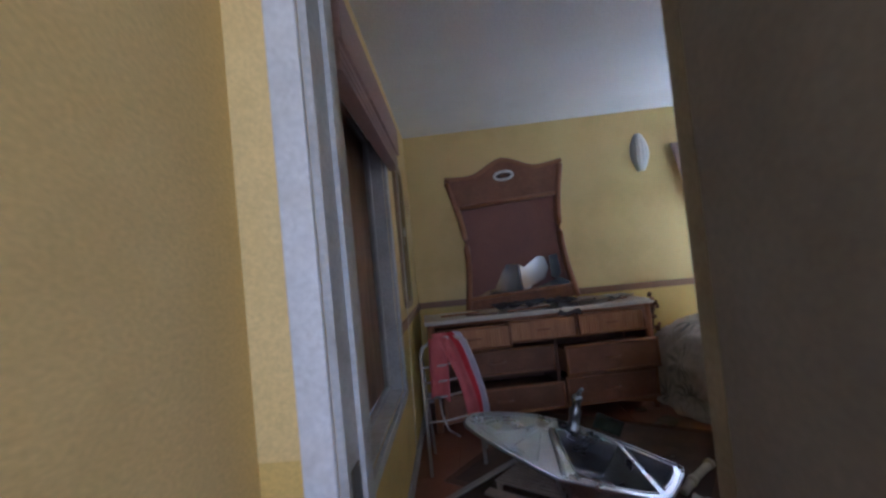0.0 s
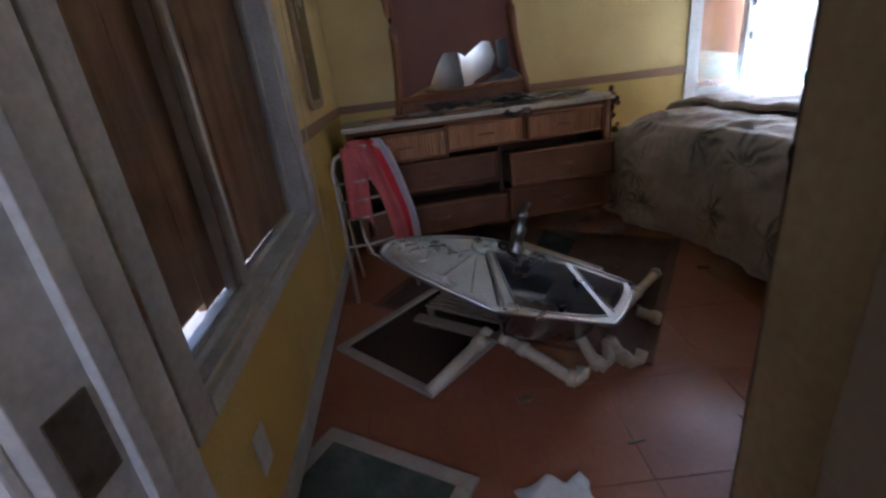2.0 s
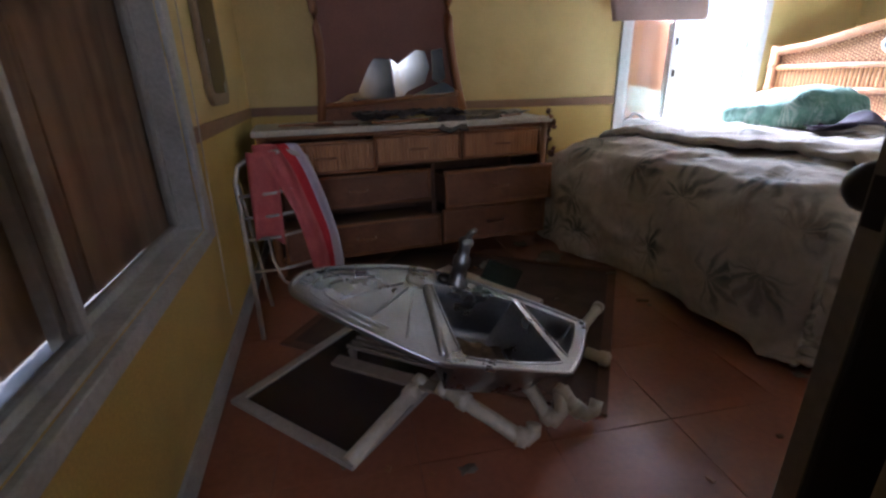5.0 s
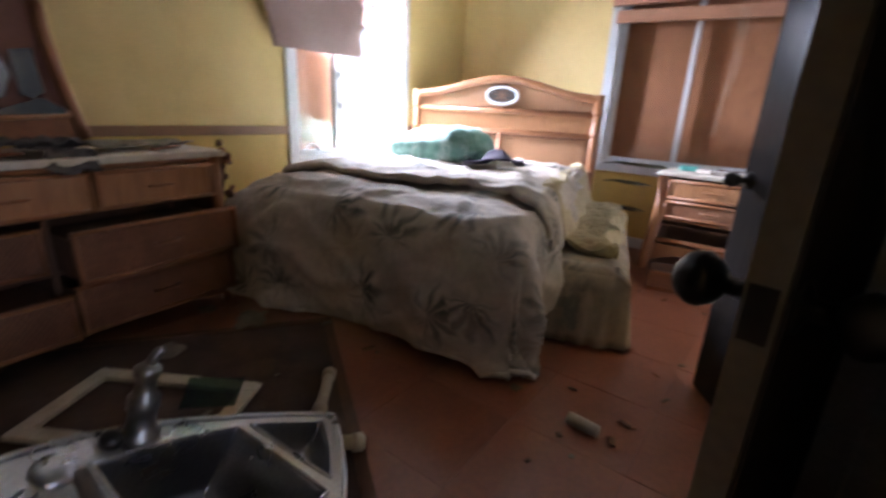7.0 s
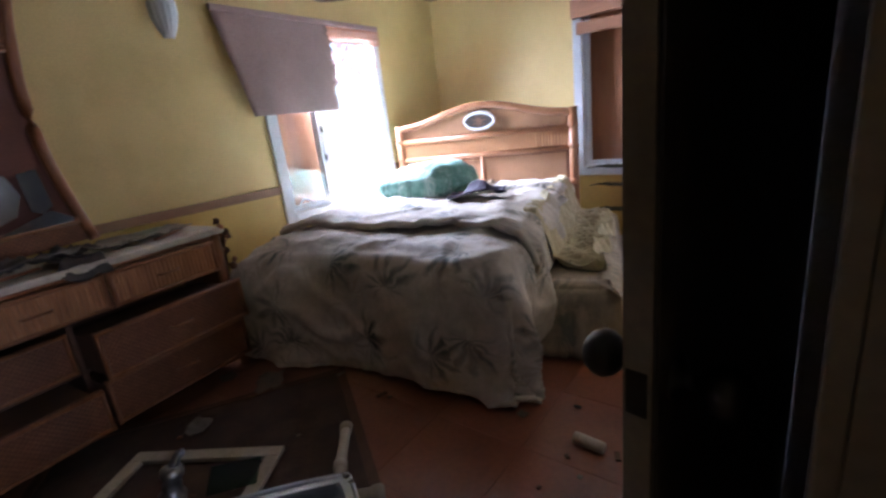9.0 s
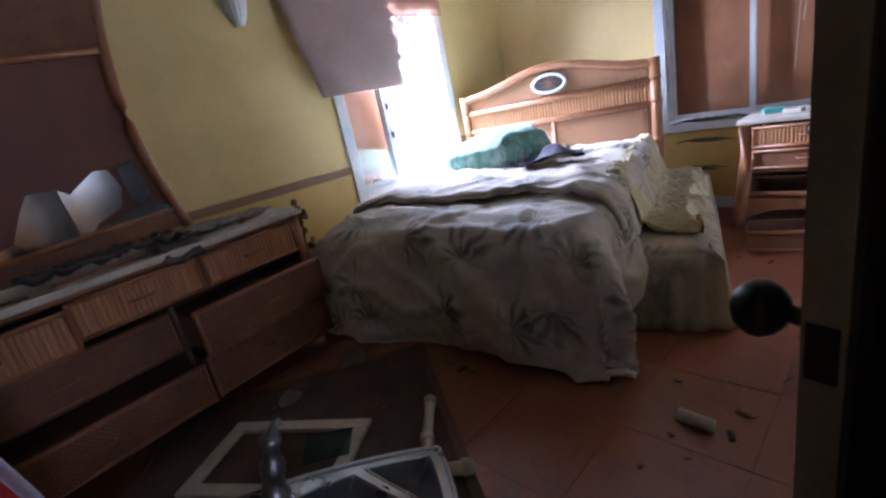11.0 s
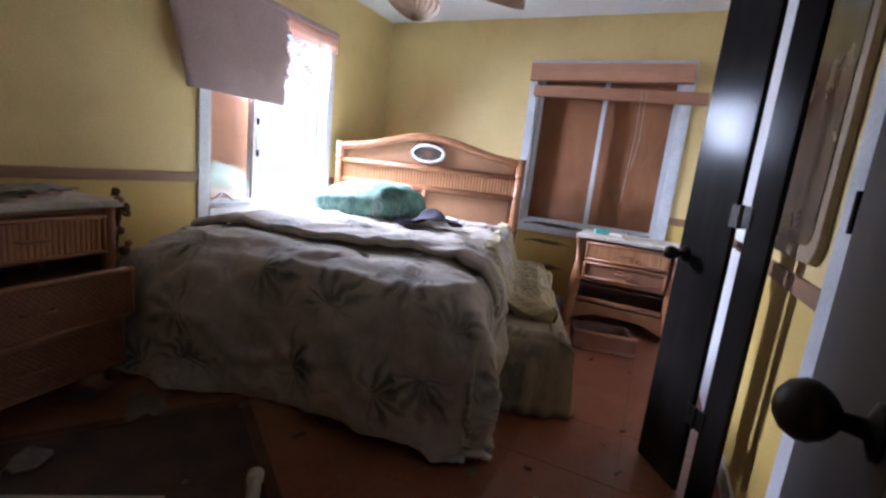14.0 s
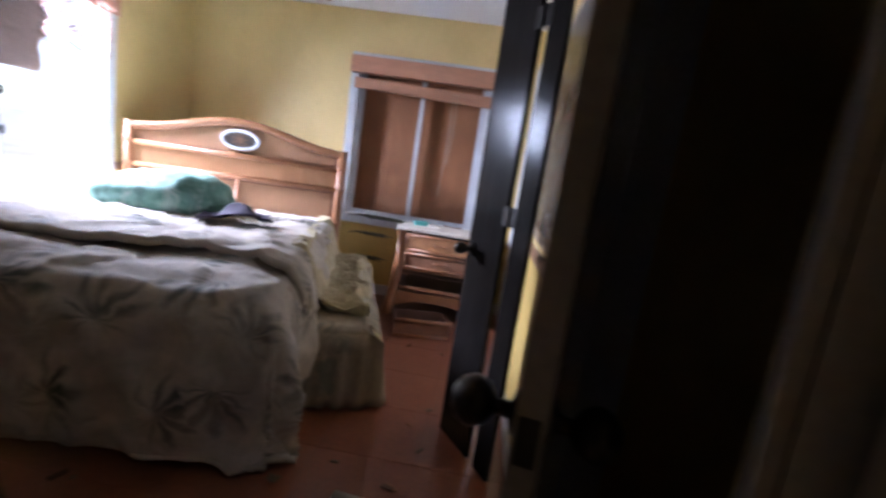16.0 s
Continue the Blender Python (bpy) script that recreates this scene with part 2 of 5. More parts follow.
def finish(name, bm, material, smooth=None):
    me = bpy.data.meshes.new(name)
    bmesh.ops.recalc_face_normals(bm, faces=bm.faces[:])
    bm.to_mesh(me)
    bm.free()
    for m in material if isinstance(material, (list, tuple)) else [material]:
        me.materials.append(m)
    if smooth:
        me.shade_smooth()
    return me


def part(name, bm, material, parent=None, label="", m=None, smooth=False):
    ob = new(name, finish(name, bm, material, smooth))
    if parent is not None:
        ob.parent = parent
    if m is not None:
        ob.matrix_basis = m
    return tagged(ob, label)


def thing(name, label, category, m, group="", kind=""):
    ob = new(name)
    ob.empty_display_size = 0.1
    ob.matrix_basis = m
    return tagged(ob, label, category, group, kind)


def thicken(ob, t):
    """Gives a cloth sheet its thickness."""
    mod = ob.modifiers.new("thickness", "SOLIDIFY")
    mod.thickness, mod.offset = t, 0.0
    return ob


def single(name, bm, material, label, category, m=None, group="", kind="", smooth=False):
    return tagged(part(name, bm, material, None, label, m, smooth), label, category, group, kind)


def wall_mesh(length, height, thick, holes, split):
    """A wall along x, its room face in y = 0, with real openings; the dado below `split` takes the second material."""
    us = sorted({0, length, *[h[0] for h in holes], *[h[1] for h in holes]})
    zs = sorted({0, height, split, *[h[2] for h in holes], *[h[3] for h in holes]})
    us = sorted({*us, *[a + (b - a) * k / 4 for a, b in zip(us, us[1:]) for k in range(4)]})
    b = bmesh.new()
    solid = lambda i, j: 0 <= i < len(us) - 1 and 0 <= j < len(zs) - 1 and not any(
        h[0] - 1e-6 <= us[i] and us[i + 1] <= h[1] + 1e-6 and h[2] - 1e-6 <= zs[j] and zs[j + 1] <= h[3] + 1e-6 for h in holes)
    seen = {}

    def v(u, y, z):
        key = (round(u, 5), y, round(z, 5))
        if key not in seen:
            seen[key] = b.verts.new((u, y, z))
        return seen[key]

    for i in range(len(us) - 1):
        for j in range(len(zs) - 1):
            if not solid(i, j):
                continue
            a, c, p, q = us[i], us[i + 1], zs[j], zs[j + 1]
            fs = [b.faces.new((v(a, 0, p), v(c, 0, p), v(c, 0, q), v(a, 0, q))), b.faces.new((v(a, thick, q), v(c, thick, q), v(c, thick, p), v(a, thick, p)))]
            if not solid(i - 1, j):
                fs.append(b.faces.new((v(a, thick, p), v(a, 0, p), v(a, 0, q), v(a, thick, q))))
            if not solid(i + 1, j):
                fs.append(b.faces.new((v(c, 0, p), v(c, thick, p), v(c, thick, q), v(c, 0, q))))
            if not solid(i, j - 1):
                fs.append(b.faces.new((v(a, thick, p), v(c, thick, p), v(c, 0, p), v(a, 0, p))))
            if not solid(i, j + 1):
                fs.append(b.faces.new((v(a, 0, q), v(c, 0, q), v(c, thick, q), v(a, thick, q))))
            for f in fs:
                f.material_index = 1 if q <= split + 1e-6 else 0
    return b


# ---- the shell ----
M_NORTH = pose(0.0, YN, 0)
M_EAST = pose(XE, YN + 0.14, 0, 0, 0, -90)
M_WEST = pose(0.365, YS, 0, 0, 0, 93.15)
M_SOUTH = pose(XE, YS, 0, 0, 0, 180)
CAS = 0.075
# outer edges of the window casings along each wall: from, to, bottom, top
WIN_N = (2.78, 4.00, 0.60, 2.06)
WIN_E = (YN + 0.14 - 3.163, YN + 0.14 - 1.91, 0.62, 2.06)
WIN_W = (0.14, 1.51, 0.51, 2.03, 0.045)


def hole(w):
    return (w[0] + CAS, w[1] - CAS, w[2] + (w[4] if len(w) > 4 else CAS), w[3] - CAS)


ENTRY = (XE - 1.265, XE - 0.455, 0.0, 2.03)
CLOSET = (XE - 2.12, XE - 1.283, 0.0, 2.03)
single("wall_north", wall_mesh(XE, ZC, 0.14, [hole(WIN_N)], RAIL), [YELLOW, YELLOW_LOW], "yellow painted wall with a darker dado", "wall", M_NORTH, kind="structure")
single("wall_east", wall_mesh(YN + 0.14 - YS + 0.18, ZC, 0.14, [hole(WIN_E)], RAIL), [YELLOW, YELLOW_LOW], "yellow painted wall with a darker dado", "wall", M_EAST, kind="structure")
single("wall_west", wall_mesh(3.02, ZC, 0.14, [hole(WIN_W)], RAIL), [YELLOW, YELLOW_LOW], "yellow painted wall with a darker dado", "wall", M_WEST, kind="structure")
single("wall_south", wall_mesh(XE - 0.30, ZC, 0.18, [ENTRY, CLOSET], RAIL), [YELLOW, YELLOW_LOW], "yellow painted wall with two door openings", "wall", M_SOUTH, kind="structure")
single("hall_wall_west", bm_box(0.14, 2.3, ZC, (0.16, -0.88, 0)), YELLOW, "yellow painted hallway wall", "wall", kind="structure")
single("hall_wall_east", bm_box(0.06, 2.30, ZC, (1.32, -0.88, 0)), YELLOW, "yellow painted hallway wall", "wall", kind="structure")
single("hall_wall_south", wall_mesh(2.24, ZC, 0.1, [(1.25, 1.95, 0.95, 2.0)], RAIL), [YELLOW, YELLOW_LOW], "yellow hallway wall with a window opening", "wall", pose(2.40, -0.88, 0, 0, 0, 180) @ pose(0.0, 0, 0), kind="structure")
single("closet_wall_east", bm_box(0.1, 2.30, ZC, (2.30, -0.88, 0)), YELLOW, "yellow painted closet wall", "wall", kind="structure")
single("ceiling", bm_box(5.1, 6.0, 0.1, (0.0, -1.1, ZC)), CEILING, "white textured ceiling", "ceiling", kind="structure")
floor = single("floor", bm_box(5.1, 6.0, 0.1, (0.0, -1.1, -0.1025)), GROUT, "red-brown tiled floor, dusty", "floor", kind="structure")
single("ground", bm_box(4000, 4000, 0.2, (-2000, -2000, -0.8)), surface("pale_sand_ground", (0.42, 0.39, 0.33), (0.55, 0.52, 0.45), 0.9, 0, 0.4), "pale sandy ground outside", "ground", kind="structure")


def strip(name, m, spans, z, h, d, material, label):
    """A trim board along a wall, in lengths between openings."""
    for a, c in spans:
        b = bm_box(c - a, d, h, (a, -d, z), 0.004)
        single(name, b, material, label, "trim", m, kind="structure")


strip("chair_rail", M_NORTH, [(0.2, WIN_N[0]), (WIN_N[1], XE)], RAIL - 0.03, 0.055, 0.016, RAILWOOD, "brown wooden chair rail")
strip("chair_rail", M_EAST, [(0.14, WIN_E[0]), (WIN_E[1], 3.13)], RAIL - 0.03, 0.055, 0.016, RAILWOOD, "brown wooden chair rail")
strip("chair_rail", M_WEST, [(0.02, WIN_W[0])], RAIL - 0.095, 0.055, 0.02, RAILWOOD, "brown wooden chair rail")
strip("chair_rail", M_WEST, [(WIN_W[1], 3.0)], RAIL - 0.03, 0.055, 0.016, RAILWOOD, "brown wooden chair rail")
strip("chair_rail", M_SOUTH, [(0.0, CLOSET[0] - 0.16)], RAIL - 0.03, 0.055, 0.016, RAILWOOD, "brown wooden chair rail")
strip("baseboard", M_NORTH, [(0.2, XE)], 0, 0.09, 0.013, WHITE, "white painted baseboard")
strip("baseboard", M_EAST, [(0.14, 3.13)], 0, 0.09, 0.013, WHITE, "white painted baseboard")
# darkened white here: shade put into the paint
strip("baseboard", M_WEST, [(0.02, 3.0)], 0, 0.09, 0.013, SHADED_GRIMY, "white painted baseboard")
strip("baseboard", M_SOUTH, [(0.0, CLOSET[0] - 0.16)], 0, 0.09, 0.013, WHITE, "white painted baseboard")


def window(name, m, w, label, pane=PANE, share=0.5, paint=WHITE, s=0.035):
    """A sliding window in a wall: casing, liner, two sashes with panes, and the sill."""
    u0, u1, z0, z1 = w[:4]
    root = thing(name, label, "window", m, kind="structure")
    d = 0.018
    part("casing", bm_box(CAS, d, z1 - z0, (u0, -d, z0), 0.005), paint, root)
    part("casing", bm_box(CAS, d, z1 - z0, (u1 - CAS, -d, z0), 0.005), paint, root)
    part("casing", bm_box(u1 - u0 - 2 * CAS, d, CAS, (u0 + CAS, -d, z1 - CAS), 0.005), paint, root)
    part("window_sill", bm_box(u1 - u0 - 2 * CAS, d + 0.003, hole(w)[2] - z0, (u0 + CAS, -d - 0.003, z0), 0.005), paint, root)
    a, c, p, q = hole(w)
    t = 0.012
    lin = bm_box(t, 0.135, q - p, (a, 0.002, p))
    bm_box(t, 0.135, q - p, (c - t, 0.002, p), bm=lin)
    bm_box(c - a - 2 * t, 0.135, t, (a + t, 0.002, p), bm=lin)
    bm_box(c - a - 2 * t, 0.135, t, (a + t, 0.002, q - t), bm=lin)
    part("window_frame", lin, paint, root)
    mid = a + (c - a) * share
    for x0, x1, y in ((a + t, mid + 0.02, 0.035), (mid - 0.02, c - t, 0.065)):
        y1 = 0.026
        b = bm_box(s, y1, q - p - 2 * t, (x0, y, p + t), 0.003)
        bm_box(s, y1, q - p - 2 * t, (x1 - s, y, p + t), 0.003, b)
        bm_box(x1 - x0 - 2 * s, y1, s, (x0 + s, y, p + t), 0.003, b)
        bm_box(x1 - x0 - 2 * s, y1, s, (x0 + s, y, q - t - s), 0.003, b)
        sash = part("sash", b, paint, root)
        pn = part("pane", bm_box(x1 - x0 - 2 * s, 0.004, q - p - 2 * t - 2 * s, (x0 + s, y + 0.011, p + t + s)), pane, sash)
        pn.visible_shadow = False
    return root


window("window_1", M_NORTH, WIN_N, "white sliding window, one half boarded outside", PANE, 0.37)
window("window_2", M_EAST, WIN_E, "white sliding window boarded with plywood outside", MURKY)
# casing in the darkened white, its shade in the colour
window("window_3", M_WEST, WIN_W, "white sliding window boarded with weathered planks outside", MURKY, 0.37, SHADED_GRIMY, 0.024)


def casing_round(m, o, y, label, both=True, near=True, w=0.065):
    """Door casing on one face of the south wall."""
    d = 0.016
    root = thing("door_casing", label, "trim", m, kind="structure")
    yy = -d if y == 0 else y
    if both:
        part("casing", bm_box(w, d, o[3] + w, (o[0] - w, yy, 0), 0.004), WHITE, root)
    if near:
        part("casing", bm_box(w, d, o[3] + w, (o[1], yy, 0), 0.004), WHITE, root)
    part("casing", bm_box(o[1] - o[0], d, w, (o[0], yy, o[3]), 0.004), WHITE, root)
    return root


def door_jamb(m, o, stop, hinge_side, latch_side, post=None):
    """Jamb of an opening; `post` = (width, from, depth) makes its first side a thick post set back from the room face."""
    root = thing("door_jamb", "white painted door jamb with worn paint, sides toned darker for shade", "door jamb", m, kind="structure")
    t = 0.018
    w, y0, d = post or (t, -0.002, 0.184)
    part("jamb", bm_box(w, d, o[3], (o[0], y0, 0), 0.002), hinge_side, root)
    part("jamb", bm_box(t, 0.184, o[3], (o[1] - t, -0.002, 0), 0.002), latch_side, root)
    part("jamb", bm_box(o[1] - o[0] - 2 * t, 0.184, t, (o[0] + t, -0.002, o[3] - t), 0.002), WHITE, root) if post is None else part("jamb", bm_box(o[1] - o[0] - w - t, 0.184, t, (o[0] + w, -0.002, o[3] - t), 0.002), WHITE, root)
    if post:
        # thin brown-grey strip laid over the yellow wall end to keep it dim
        part("jamb", bm_box(0.005, y0 + 0.001, o[3], (o[0], -0.002, 0)), HALLDOOR, root)
    else:
        part("door_stop", bm_box(0.012, 0.03, o[3] - t, (o[0] + t, stop, 0), 0.002), hinge_side, root)
    part("door_stop", bm_box(0.012, 0.03, o[3] - t, (o[1] - t - 0.012, stop, 0), 0.002), latch_side, root)
    return root


casing_round(M_SOUTH, ENTRY, 0.18, "white door casing in the hallway", False)
casing_round(M_SOUTH, CLOSET, 0, "white door casing beside the yellow wall", True, False, 0.16)
# cream jamb with shade toned into its colour, plus stains
SHADED_JAMB = surface("shaded_cream_jamb", (0.28, 0.25, 0.195), (0.36, 0.325, 0.26), 0.6, 0, 4, grain=60, dirt=(0.12, 0.095, 0.065), dirt_amount=0.5)
jamb = door_jamb(M_SOUTH, ENTRY, 0.07, SHADED_JAMB, SHADED_GRIMY, (0.068, 0.055, 0.129))
plate = bm_box(0.003, 0.055, 0.10, (ENTRY[1] - 0.021, 0.110, 0.735), 0.001)
part("strike_plate", plate, surface("tarnished_brass", (0.10, 0.085, 0.055), (0.24, 0.22, 0.17), 0.45, 0.8, 30, grain=80, dirt=(0.04, 0.035, 0.03), dirt_amount=0.7, dirt_scale=30), jamb, "tarnished metal strike plate")
door_jamb(M_SOUTH, CLOSET, 0.07, WHITE, SHADED_JAMB)
# darker door paint used so the weakly lit trim stays dim
single("mullion_trim", bm_box(0.020, 0.019, 2.10, (XE - 1.2825, -0.020, 0), 0.003), HALLDOOR, "trim between two door openings, toned brown-grey for shade", "trim", M_SOUTH, kind="structure")


# ---- doors ----
def knob(parent, x, y0, y1, z, both=True, r=0.034):
    """A round knob with a rose on each face of a leaf that lies between y0 and y1."""
    for y, d in ((y0, -1), (y1, 1))[: 2 if both else 1]:
        prof = [(0.030, 0), (0.030, 0.006), (0.012, 0.012), (0.010, 0.030), (0.018, 0.034), (r * 0.8, 0.042), (r, 0.054), (r, 0.064), (r * 0.8, 0.078), (r * 0.4, 0.087), (0.004, 0.089)]
        part("door_knob", bm_lathe(prof, 20), BLACKMETAL, parent, "round black door knob", pose(x, y, z, -90 * d), True)


leaf = thing("side_door", "very dark grey flush door standing ajar with black knobs", "door", pose(2.106, 1.622, 0, 0, 0, 180 - 12.0), kind="structure")
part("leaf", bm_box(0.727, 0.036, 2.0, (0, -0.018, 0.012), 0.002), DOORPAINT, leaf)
knob(leaf, 0.667, -0.018, 0.018, 0.885)
# thin panel added to darken the far face to near black
part("far_face", bm_box(0.717, 0.003, 1.99, (0.004, 0.0182, 0.016)), DARKDOOR, leaf, "near-black far face")
part("edge_lipping", bm_box(0.004, 0.035, 1.998, (0.7265, -0.0175, 0.013), 0.001), HALLDOOR, leaf, "brown-grey door edge")
part("latch_plate", bm_box(0.002, 0.026, 0.06, (0.7300, -0.013, 0.855)), BLACKMETAL, leaf)
for z in (0.25, 1.05, 1.78):
    part("hinge", bm_tube([(-0.004, -0.022, z), (-0.004, -0.022, z + 0.09)], 0.006, 8), BLACKMETAL, leaf)

hd = thing("hall_door", "brown-grey flush door folded open in the hallway", "door", pose(1.163, 1.409, 0, 0, 0, -90), kind="structure")
part("leaf", bm_box(0.73, 0.036, 2.0, (0, 0, 0.012), 0.002), HALLDOOR, hd)
for z in (0.25, 1.78):
    part("hinge", bm_tube([(-0.004, -0.004, z), (-0.004, -0.004, z + 0.09)], 0.006, 8), BLACKMETAL, hd)
# added white board on the wall, so the folding door's slit looks bright
single("slit_backing_board", bm_box(1.38, 0.016, 2.08, (0.02, -0.016, 0.0), 0.004), WHITE, "white board added to show through the folding door's slit", "trim", M_SOUTH, kind="structure")

# two leaves in one slanting line, hinged with an open slit between them
M_FOLD = pose(2.530, 1.691, 0, 0, 0, 33.8)
fold = thing("folding_door", "dark varnished two-leaf folding door, half folded", "folding door", M_FOLD, kind="structure")
part("leaf", bm_box(0.100, 0.020, 2.0, (0.0, -0.020, 0.004), 0.004), DARKWOOD, fold)
far_leaf = part("leaf", bm_box(0.236, 0.020, 2.0, (0.155, -0.020, 0.004), 0.004), DARKWOOD, fold)
knob(far_leaf, 0.352, -0.020, 0.0, 0.87, True, 0.026)
part("latch_plate", bm_box(0.002, 0.014, 0.06, (0.3905, -0.017, 0.84)), BLACKMETAL, far_leaf)
for z in (0.28, 1.0, 1.72):
    hinge = bm_tube([(0.1275, 0.004, z), (0.1275, 0.004, z + 0.08)], 0.008, 8)
    bm_box(0.085, 0.004, 0.075, (0.085, 0.0005, z + 0.002), bm=hinge)
    part("hinge", hinge, BLACKMETAL, fold)

# ---- dresser ----
M_DR = pose(0.343, 3.87, 0, 0, 0, 7.0)
DW, DD, DH = 1.70, 0.46, 0.81


def reeds(n, w, h, r, at, tops=None):
    """A row of upright split reeds."""
    b = bmesh.new()
    for i in range(n):
        x = at[0] + (i + 0.5) * w / n
        prof = [(x + r * math.cos(q), at[1] - r * 0.7 * math.sin(q)) for q in (0.0, 0.8, 1.57, 2.34, 3.1416)]
        lo = [b.verts.new((px, py, at[2])) for px, py in prof]
        hi = [b.verts.new((px, py, tops(x) if tops else at[2] + h)) for px, py in prof]
        for a in range(4):
            b.faces.new((lo[a], lo[a + 1], hi[a + 1], hi[a]))
        b.faces.new(lo)
        b.faces.new(hi[::-1])
    return b


def drawer(parent, x, z, w, h, out, front, tilt=0.0):
    """A drawer with its box, front panel, rails and pull, drawn out by `out`."""
    d = part("drawer", bm_box(w - 0.03, 0.34, h - 0.05, (0.015, 0.02, 0.01)), HOLLOW, parent, "", pose(x, -out, z, tilt))
    inner = bm_box(w - 0.004, 0.022, h, (0.002, 0, 0), 0.005)
    part("drawer_front", inner, WEAVE if front == "weave" else REED, d)
    e = 0.018
    for p, q in (((0, e / 2), (w, e / 2)), ((0, h - e / 2), (w, h - e / 2)), ((e / 2, 0), (e / 2, h)), ((w - e / 2, 0), (w - e / 2, h))):
        part("edge_pole", bm_tube([(p[0], -0.006, p[1]), (q[0], -0.006, q[1])], e / 2, 8), RATTAN, d, "", None, True)
    if front == "reed":
        part("reed_panel", reeds(int(w / 0.021), w - 2 * e, h - 2 * e, 0.0095, (e, 0, e)), REED, d)
    pull = bm_tube([(w / 2 - 0.05, -0.002, h / 2), (w / 2 - 0.045, -0.024, h / 2), (w / 2 + 0.045, -0.024, h / 2), (w / 2 + 0.05, -0.002, h / 2)], 0.006, 8)
    part("pull", pull, RATTAN, d, "", None, True)
    return d


dresser = thing("dresser", "honey rattan dresser with drawers pulled open and a dusty top", "dresser", M_DR)
body = bm_box(DW - 0.06, 0.02, 0.68, (0.03, DD - 0.03, 0.09))
bm_box(0.02, DD - 0.05, 0.68, (0.03, 0.03, 0.09), bm=body)
bm_box(0.02, DD - 0.05, 0.68, (DW - 0.05, 0.03, 0.09), bm=body)
bm_box(DW - 0.1, DD - 0.05, 0.02, (0.05, 0.03, 0.09), bm=body)
bm_box(0.02, DD - 0.06, 0.46, (0.94, 0.03, 0.11), bm=body)
bm_box(DW - 0.1, DD - 0.06, 0.015, (0.05, 0.03, 0.575), bm=body)
bm_box(DW - 0.1, DD - 0.06, 0.012, (0.05, 0.03, 0.345), bm=body)
part("body", body, HOLLOW, dresser)
part("top", bm_box(DW + 0.03, DD + 0.02, 0.032, (-0.015, -0.02, DH - 0.032), 0.008), DUSTY, dresser, "dusty cream top")
for x in (0.03, DW - 0.03):
    for y in (0.02, DD - 0.04):
        part("corner_pole", bm_tube([(x, y, 0), (x, y, 0.16), (x, y, 0.5), (x, y, DH - 0.03)], 0.027, 12), RATTAN, dresser, "", None, True)
apron = [(0.06, 0.10), (0.06, 0.04), (0.30, 0.075), (0.85, 0.085), (1.40, 0.075), (1.64, 0.04), (1.64, 0.10)]
part("apron", bm_prism(apron, 0.02), RATTAN, dresser, "", pose(0, 0.012, 0))
part("front_rail", bm_tube([(0.03, 0.01, 0.098), (DW - 0.03, 0.01, 0.098)], 0.014, 8), RATTAN, dresser, "", None, True)
part("front_rail", bm_tube([(0.03, 0.02, 0.765), (DW - 0.03, 0.02, 0.765)], 0.012, 8), RATTAN, dresser, "", None, True)
drawer(dresser, 0.07, 0.59, 0.52, 0.165, 0.15, "reed", -2)
drawer(dresser, 0.60, 0.59, 0.51, 0.165, 0.02, "reed")
drawer(dresser, 1.12, 0.59, 0.51, 0.165, 0.02, "reed")
drawer(dresser, 0.07, 0.36, 0.86, 0.19, -0.02, "weave")
drawer(dresser, 0.07, 0.12, 0.87, 0.19, 0.13, "weave")
drawer(dresser, 0.96, 0.345, 0.68, 0.21, 0.16, "weave", -2)
drawer(dresser, 0.96, 0.115, 0.68, 0.21, 0.10, "weave")

# ---- mirror ----
M_MI = pose(1.115, 4.455, DH + 0.005, 8.5, -4.0, 2.0)
mirror = thing("dresser_mirror", "broken rattan-framed mirror leaning above the dresser, few shards remaining", "mirror", M_MI)
MW, MH = 0.97, 1.12


def half_width(z):
    """The frame swells at the foot and flares to horns at its top."""
    return MW / 2 * (1.02 - 0.16 * math.sin(math.pi * min(1, max(0, z / MH)) * 0.95) + 0.03 * (z / MH) ** 3)


def top_z(x):
    return MH + 0.025 + 0.085 * (0.5 + 0.5 * math.cos(math.pi * min(1, abs(x) / (0.30)))) - 0.02 * math.sin(math.pi * min(1, abs(x) / (MW / 2)))


zz = [MH * k / 14 for k in range(15)]
outer = [(half_width(z), z) for z in zz] + [(MW / 2 * 1.05 * q, top_z(MW / 2 * q)) for q in (0.9, 0.7, 0.5, 0.3, 0.15, 0, -0.15, -0.3, -0.5, -0.7, -0.9)] + [(-half_width(z), z) for z in zz[::-1]]
part("backing_board", bm_prism([(half_width(z) - 0.03, z) for z in zz] + [(-half_width(z) + 0.03, z) for z in zz[::-1]], 0.012), BACKING, mirror, "bare brown backing board", pose(0, 0.012, 0))
post = bm_tube([(half_width(z) - 0.025, 0, z) for z in zz], 0.026, 10)
part("frame_post", post, RATTAN, mirror, "", None, True)
part("frame_post", bm_tube([(-half_width(z) + 0.025, 0, z) for z in zz], 0.026, 10), RATTAN, mirror, "", None, True)
crest = [(MW / 2 * 0.98 * q, top_z(MW / 2 * q)) for q in [k / 10 for k in range(-10, 11)]]
crest += [(half_width(0.88) - 0.03, 0.90), (-half_width(0.88) + 0.03, 0.90)]
part("crest_panel", bm_prism(crest, 0.03, bevel=0.006), WEAVE, mirror, "", pose(0, -0.018, 0))
part("crest_pole", bm_tube([(MW / 2 * q, -0.01, top_z(MW / 2 * q)) for q in [k / 10 for k in range(-10, 11)]], 0.02, 8), RATTAN, mirror, "", None, True)
